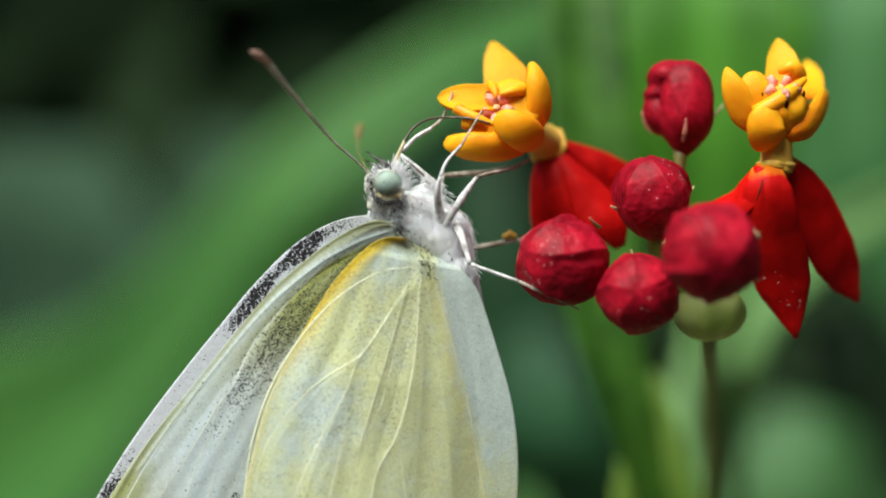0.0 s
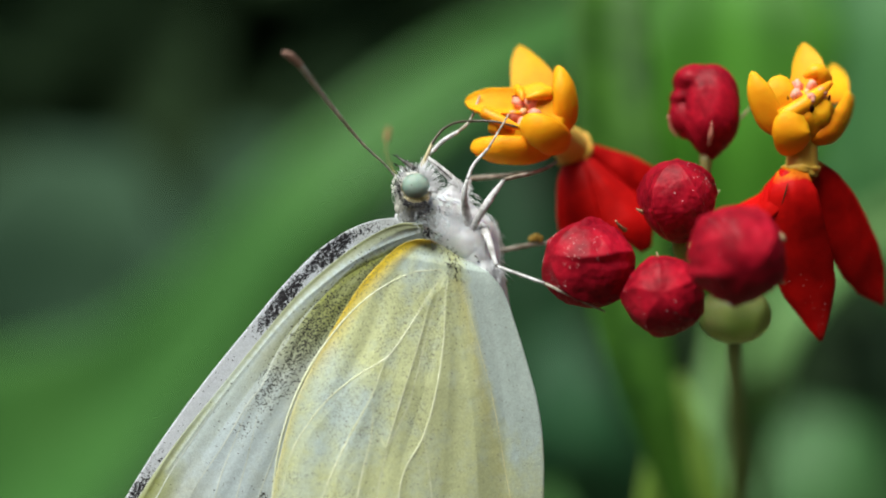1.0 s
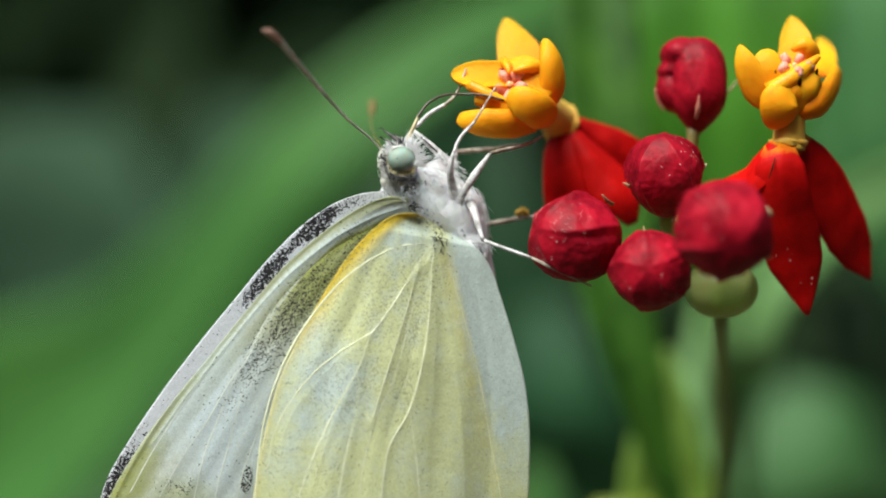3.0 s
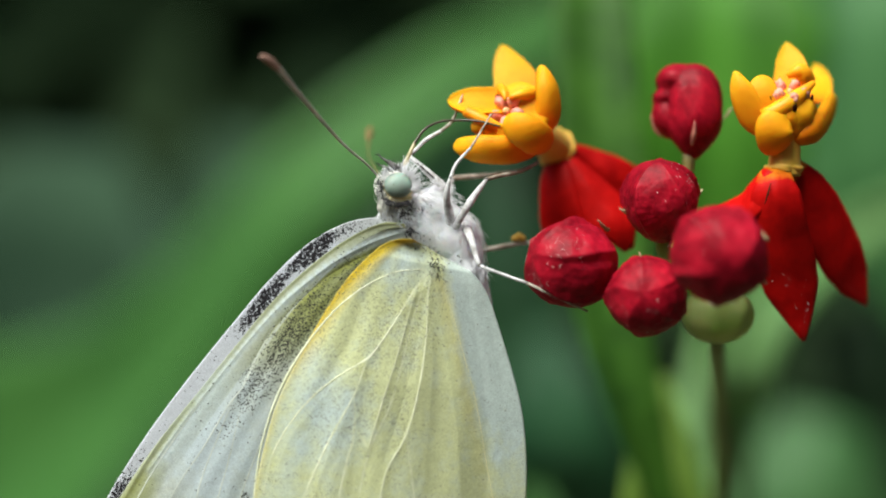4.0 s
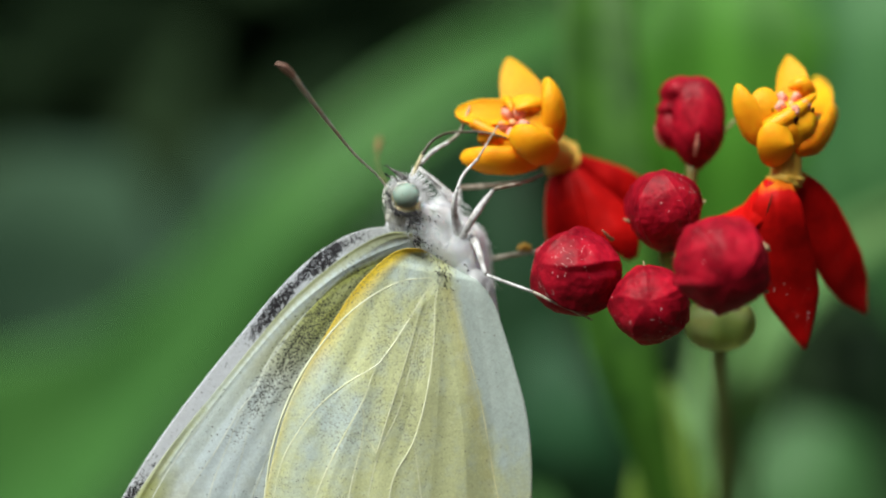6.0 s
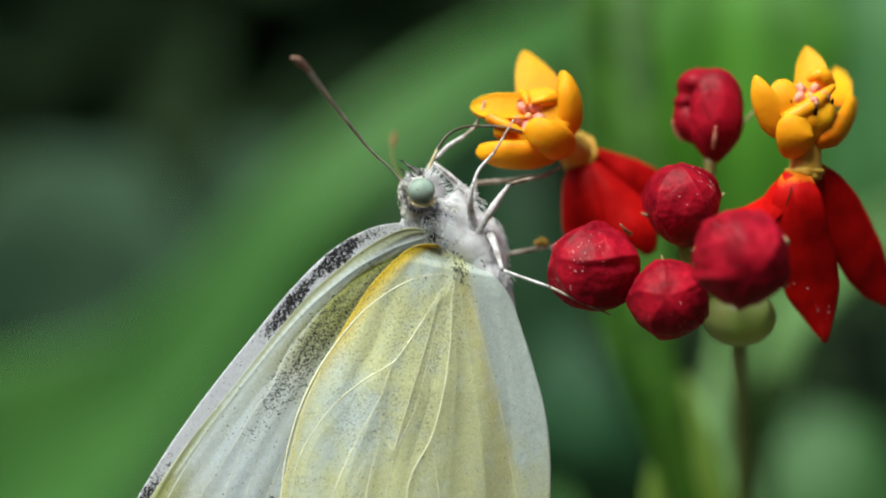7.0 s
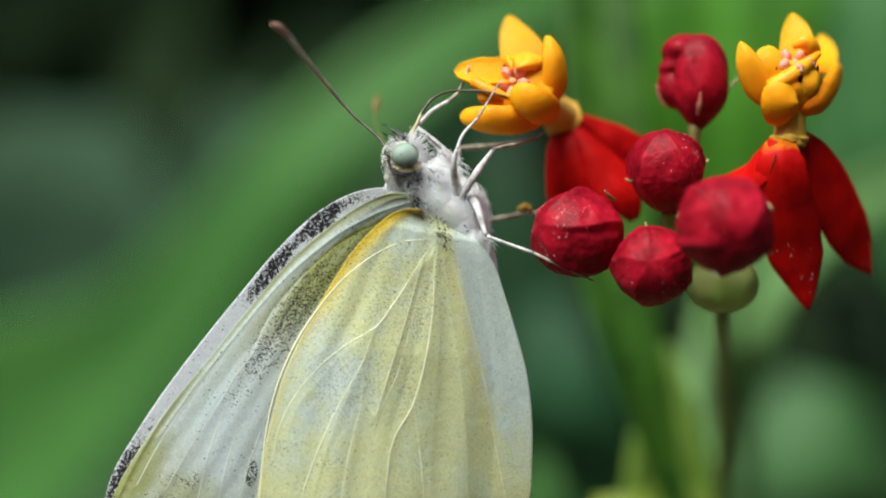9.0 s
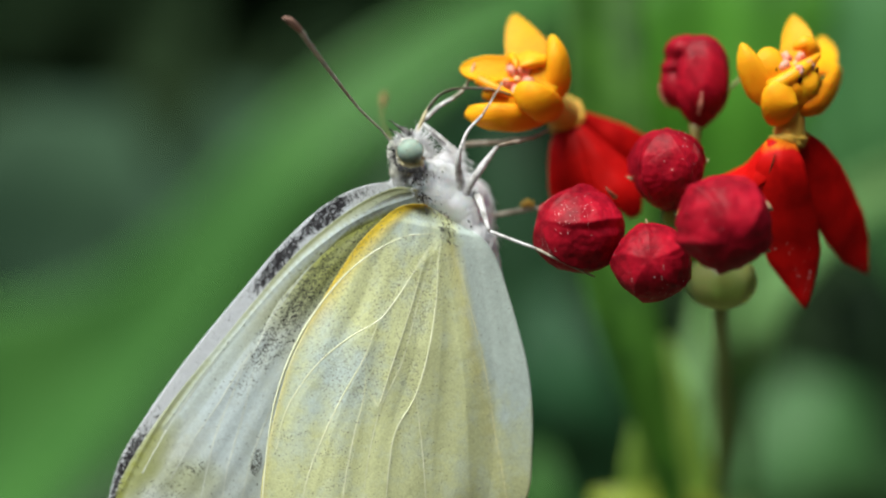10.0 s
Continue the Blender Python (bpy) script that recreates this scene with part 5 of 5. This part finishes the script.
    def fur(name, places, radius, material, parent, label, bend=0.18, spread=0.12):
        shapes = [hairs([(p, d)], le, radius, rng, bend, spread) for p, d, le in places]
        part(name, join(shapes), material, parent, label)["kind"] = "stuff"
    chest = coat((1.09, 2.60, 3.15), (2.25, 2.3, 2.3), 520, (0.35, -0.05, -0.75), 0.8, 0.12)
    chest += coat((1.63, 2.60, 2.18), (1.95, 2.0, 2.0), 430, (0.30, -0.05, -0.9), 0.85, 0.12)
    chest += coat((0.04, 1.90, 4.29), (1.9, 2.0, 1.9), 260, (0.45, -0.05, -0.5), 0.7, 0.15)
    chest += coat((-0.05, 1.80, 5.75), (1.4, 1.6, 1.25), 330, (0.55, -0.05, -0.15), 0.7, 0.3)
    chest += coat((0.75, 1.80, 5.35), (1.2, 1.4, 1.4), 240, (0.4, -0.05, -0.5), 0.7, 0.3)
    fur("down", chest, 0.017, M_FUR, bf, "soft white down of the chest")
    lap = coat((2.35, 1.50, 0.95), (1.1, 1.0, 0.9), 800, (0.12, -0.05, -1.2), 1.6, 0.2)
    fur("down", lap, 0.019, M_FUR, bf, "long soft white down of the belly", 0.12)
    crown = coat(head_c + Vector((-0.30, 0, -0.1)), (1.15, 1.2, 1.3), 220, (-0.05, -0.1, 0.5), 0.2, 0.3)
    fur("down", crown, 0.020, M_FUR_GREY, head, "grey and cream down of the head")
    collar = coat((-2.35, 2.20, 4.60), (1.3, 1.7, 1.0), 460, (0.1, -0.08, -0.8), 0.6, 0.1)
    fur("down", collar[::2], 0.021, M_FUR, bf, "pale down of the collar")
    fur("down", collar[1::2], 0.020, M_FUR_SHADE, bf, "grey down of the collar")
    ruff = coat((-2.62, 1.60, 5.30), (0.75, 0.9, 0.95), 420, (0.05, -0.08, -0.8), 0.40, 0.1)
    fur("down", ruff, 0.021, M_FUR_GREY, bf, "cream down behind the head")

    def rim(n, a0, a1, r0, r1, y0, y1, way, length, out=1.0):
        """Bristles round the eye: between two angles and radii, leaning out by way."""
        found = []
        for _ in range(n):
            a, r = radians(rng.uniform(a0, a1)), rng.uniform(r0, r1)
            d = Vector((math.cos(a), 0, math.sin(a)))
            found.append((eye_c + d * r + Vector((0, rng.uniform(y0, y1), 0)), d * out + Vector(way), length * rng.uniform(0.7, 1.2)))
        return found
    fur("bristle", rim(160, -25, 75, 0.85, 1.0, -0.6, 0.3, (0.1, -0.3, 0.25), 1.0), 0.024, M_FUR, head, "white bristles of the face", 0.08)
    fur("bristle", rim(80, 60, 165, 0.90, 1.15, -0.4, 0.5, (0.0, -0.2, 0.3), 0.62), 0.024, M_FUR, head, "pale bristles of the brow", 0.08)
    fur("bristle", rim(60, 75, 185, 0.95, 1.2, -0.3, 0.6, (-0.1, -0.2, 0.35), 0.52), 0.022, M_FUR_BLACK, head, "black bristles of the brow", 0.08)
    fur("bristle", rim(60, 150, 235, 0.95, 1.5, -0.3, 0.3, (0.1, -0.4, -0.7), 0.24, 0.15), 0.030, M_FUR_BLACK, head, "black scales behind the eye")
    fur("bristle", rim(230, 150, 260, 0.95, 1.6, -0.2, 0.5, (0.1, -0.4, -0.7), 0.26, 0.15), 0.028, M_FUR_GREY, head, "pale scales mixed with the black ones")
    fur("bristle", rim(150, 230, 300, 1.12, 1.36, -0.60, 0.1, (0.5, -0.4, 0.2), 0.32), 0.038, M_FUR_BLACK, head, "black scales under the eye")
    fur("bristle", rim(130, 215, 315, 0.93, 1.08, -0.25, 0.2, (0.7, -0.4, 0.5), 0.26), 0.024, M_RIM, head, "yellow scales under the eye")
    # stiff dark palps over the brow
    for line, r in (([(-2.29, 0.00, 7.67), (-2.82, -0.30, 8.11), (-3.42, -0.50, 8.56)], 0.13), ([(-2.60, 0.40, 7.58), (-3.06, 0.20, 7.84), (-3.51, 0.10, 8.02)], 0.09), ([(-1.95, 0.20, 7.53), (-2.29, 0.00, 7.90), (-2.67, -0.10, 8.20)], 0.11)):
        part("palp", tube(line, [r, r * 0.9, 0.02], 14, 7, 0.3), M_PALP_DARK, head, "black and white palp")
        stiff = [(p, Vector(line[-1]) - Vector(line[0]), 0.34) for p in spline(line, 14) for _ in range(4)]
        fur("bristle", stiff, 0.018, M_FUR_BLACK, head, "black bristles of a palp", 0.08, 0.28)
    flecks = []
    for c, n, sx in (((-1.45, -0.20, 3.54), 70, 0.17), ((0.23, 0.00, 1.49), 36, 0.30), ((0.42, 0.00, 0.88), 22, 0.36), ((-0.30, -0.50, 2.62), 10, 0.32), ((-1.75, -0.20, 4.84), 50, 0.20), ((-1.37, -0.20, 5.18), 34, 0.20), ((-2.14, -0.10, 4.54), 26, 0.26), ((-0.46, -0.30, 4.68), 6, 0.40), ((1.75, -0.20, 1.87), 7, 0.25), ((-0.72, -0.40, 3.08), 8, 0.3)):
        for _ in range(n):
            p = Vector(c) + Vector((rng.gauss(0, sx), -0.55 - 0.35 * rng.random(), rng.gauss(0, sx)))
            flecks.append((p, (rng.gauss(0.3, 0.4), -0.2, rng.gauss(-0.6, 0.4)), 0.22 * rng.uniform(0.6, 1.3)))
    fur("bristle", flecks, 0.037, M_FUR_BLACK, bf, "black scales at the wing roots")
    pale = []
    for c, n, sx in (((-0.53, -0.20, 4.15), 130, 0.55), ((-1.60, -0.10, 4.23), 90, 0.40), ((-1.22, -0.30, 3.24), 40, 0.30), ((0.23, -0.10, 1.18), 50, 0.35)):
        for _ in range(n):
            p = Vector(c) + Vector((rng.gauss(0, sx), -0.30 * rng.random(), rng.gauss(0, sx)))
            pale.append((p, (rng.gauss(0.2, 0.5), -0.2, rng.gauss(-0.6, 0.4)), 0.30 * rng.uniform(0.6, 1.3)))
    fur("bristle", pale, 0.024, M_FUR_BLUE, bf, "bluish white scales of the shoulder")

    # tongue
    root = part("proboscis", tube([(-1.81, 1.00, 7.88), (-1.38, 1.00, 8.81), (-1.04, 1.20, 9.59)], [0.17, 0.14, 0.10], 12, 10), M_PALP, head)
    part("tube", tube([(-1.23, 1.10, 9.20), (-0.92, 1.20, 9.74), (-0.35, 1.40, 10.45), (0.62, 1.80, 10.95), (1.98, 2.00, 11.04), ((3.24, 1.60, 10.93)), (4.67, 1.40, 10.53)], [0.10, 0.085, 0.075, 0.07], 40, 8), M_TONGUE, root, "dark coiled tongue reaching into the flower")

    # legs
    def leg(points, radii, materials, label=""):
        """Femur, tibia and tarsus along one bent line; points come in groups, one for each joint."""
        first = part("leg", tube(points[0], radii[0], 16, 10, 0.08), materials[0], bf, label, points[0][0])
        for seg, rad, mat, nm in zip(points[1:], radii[1:], materials[1:], ("tibia", "tarsus")):
            part(nm, tube(seg, rad, 20, 8, 0.10), mat, first)
            part("joint", ellipsoid(seg[0], Vector(seg[1]) - Vector(seg[0]), (0, 1, 0), rad[0] * 0.95, rad[0] * 0.95, rad[0] * 1.15, 0.1, 8, 10), M_JOINT, first)
        spines = []
        for seg in points[1:]:
            for p in spline(seg, 26)[4:]:
                d = Vector((rng.gauss(0, 1), rng.gauss(0, 1), rng.gauss(0, 1))).normalized()
                spines.append((p, d + (Vector(seg[-1]) - Vector(seg[0])).normalized() * 0.9))
        part("spine", hairs(spines, 0.22, 0.012, rng, 0.05, 0.1), M_TARSUS, first)["kind"] = "stuff"
        return first
    leg([[(1.31, 1.20, 3.97), (1.03, -0.10, 5.38), (1.06, -0.60, 6.19), (1.25, -0.80, 6.98)], [(1.25, -0.80, 6.98), (1.67, -0.60, 7.94), (2.63, -0.20, 9.00)], [(2.63, -0.20, 9.00), (3.29, 0.40, 10.07), (4.04, 1.00, 11.34)]],
        [[0.42, 0.30, 0.21, 0.12], [0.11, 0.12, 0.10], [0.085, 0.07, 0.05]], [M_LEG, M_LEG, M_TARSUS], "slender grey-scaled foreleg")
    striped = leg([[(0.85, 2.00, 6.55), (-0.31, 1.80, 7.62), (-1.39, 2.00, 8.60)], [(-1.25, 2.60, 8.91), (-0.35, 2.60, 9.77), (0.70, 2.80, 10.40)], [(0.70, 2.80, 10.40), (1.48, 3.00, 11.16), (2.19, 3.20, 12.86)]],
        [[0.30, 0.24, 0.14], [0.13, 0.14, 0.12], [0.10, 0.085, 0.06]], [M_LEG, M_LEG, M_TARSUS], "slender grey-scaled foreleg")
    part("stripe", tube([(0.55, 1.74, 6.80), (-0.31, 1.55, 7.60), (-1.20, 1.84, 8.42)], [0.03, 0.07, 0.03], 14, 6, 0.2), M_JOINT, striped, "black stripe along the foreleg")
    leg([[(1.20, 1.80, 3.06), (1.91, 0.30, 4.40), (2.79, 0.20, 5.77), (3.68, 0.40, 6.97)], [(3.68, 0.40, 6.97), (4.66, 1.20, 7.24), (5.51, 2.20, 7.45)], [(5.51, 2.20, 7.45), (6.41, 3.20, 7.78), (7.42, 4.60, 8.37)]],
        [[0.30, 0.24, 0.26, 0.12], [0.13, 0.14, 0.13], [0.13, 0.11, 0.08]], [M_LEG, M_TARSUS, M_TARSUS], "white-scaled middle leg with brown foot")
    leg([[(1.10, 4.00, 5.54), (1.22, 4.50, 6.55), (1.43, 5.00, 7.32)], [(1.43, 5.00, 7.32), (2.62, 5.40, 7.42), (3.82, 5.60, 7.51)], [(3.82, 5.60, 7.51), (5.02, 6.00, 7.70), (6.44, 6.50, 7.88)]],
        [[0.24, 0.22, 0.16], [0.18, 0.17, 0.15], [0.13, 0.11, 0.08]], [M_LEG, M_TARSUS, M_TARSUS], "brownish middle leg")
    leg([[(2.23, 1.20, 3.89), (2.59, -0.20, 3.01), (2.85, -0.60, 2.05), (3.11, -0.80, 1.21)], [(3.15, -0.80, 1.18), (4.58, -1.00, 0.64), (6.20, -1.20, 0.04)], [(6.20, -1.20, 0.04), (8.15, -1.60, -0.94), (10.15, -1.00, -1.86)]],
        [[0.34, 0.26, 0.21, 0.13], [0.105, 0.11, 0.10], [0.10, 0.085, 0.06]], [M_LEG, M_LEG, M_TARSUS], "white hind leg braced on a bud")
    last = leg([[(2.41, 5.00, 2.22), (2.93, 5.20, 2.26), (3.41, 5.40, 2.34)], [(3.41, 5.40, 2.34), (4.81, 5.60, 2.58), (6.01, 5.80, 2.79)], [(6.01, 5.80, 2.79), (6.80, 5.60, 2.86), (7.96, 5.00, 3.01)]],
        [[0.22, 0.2, 0.16], [0.17, 0.17, 0.15], [0.14, 0.12, 0.1]], [M_LEG, M_TARSUS, M_TARSUS], "hind leg with a clump of pollen")
    part("pollen", join([ellipsoid(Vector((5.73, 5.60, 3.14)) + Vector((0.25 * i, 0, 0.15 * (i % 2))), (0, 0, 1), (1, 0, 0), 0.28, 0.25, 0.24, 0.4, 8, 10) for i in range(3)]), M_POLLEN, last, "orange pollen clump")

    # antennae, jointed at the brow
    def antenna(points, radii, club_points, club_radii, skin, tip):
        ob = part("antenna", tube(points, radii, 60, 10, 0.10), skin, bf, "thin ringed antenna with a brown club", points[0])
        part("club", tube(club_points, club_radii, 20, 12, 0.06), tip, ob, "brown antenna club")
        return ob
    near = antenna([(-3.53, 0.80, 7.26), (-4.28, 0.20, 8.14), (-5.62, -1.20, 9.38), (-7.22, -3.60, 11.34), (-8.60, -6.00, 13.15), (-9.19, -7.00, 13.97)], [0.065, 0.08, 0.10, 0.13, 0.155, 0.20],
                   [(-9.16, -7.00, 13.94), (-9.59, -7.50, 14.35), (-9.92, -7.90, 14.56), (-10.16, -8.10, 14.64)], [0.19, 0.24, 0.25, 0.10], M_ANTENNA, M_CLUB)
    back = antenna([(-3.51, 3.00, 7.53), (-3.97, 5.50, 8.30), (-4.40, 9.00, 9.32), (-4.49, 12.00, 10.43)], [0.035, 0.035, 0.035, 0.06],
                   [(-4.49, 12.00, 10.43), (-4.45, 13.50, 11.04), (-4.40, 14.50, 11.54), (-4.37, 15.00, 11.79)], [0.08, 0.26, 0.28, 0.10], M_CLUB_DIM, M_CLUB_DIM)
    return near, back


ground()
hedge()
background_plants()
milkweed()
ANTENNA_NEAR, ANTENNA_BACK = butterfly()


def motions():
    # the near antenna sways about its joint: seconds, degrees
    here = ANTENNA_NEAR.location.copy()
    sway = [(0, 1.9), (0.5, 3.5), (1.0, 0.4), (1.5, -1.3), (2.0, -2.6), (2.2, -2.9), (3.3, 4.3), (3.5, 4.2), (4.0, 2.8), (4.5, 0.3), (5.0, -0.8), (6.5, 0.3), (7.0, -0.6), (7.5, -0.3), (8.0, 0.3), (8.5, 1.2), (9.0, 1.3), (9.5, 0), (10.0, -0.3)]
    walk(ANTENNA_NEAR, [(t, Matrix.Translation(here) @ Matrix.Rotation(radians(-a), 4, (0, 1, 0))) for t, a in sway])
    there = ANTENNA_BACK.location.copy()
    walk(ANTENNA_BACK, [(t, Matrix.Translation(there) @ Matrix.Rotation(radians(-a * 0.5), 4, (0, 1, 0))) for t, a in sway])


motions()
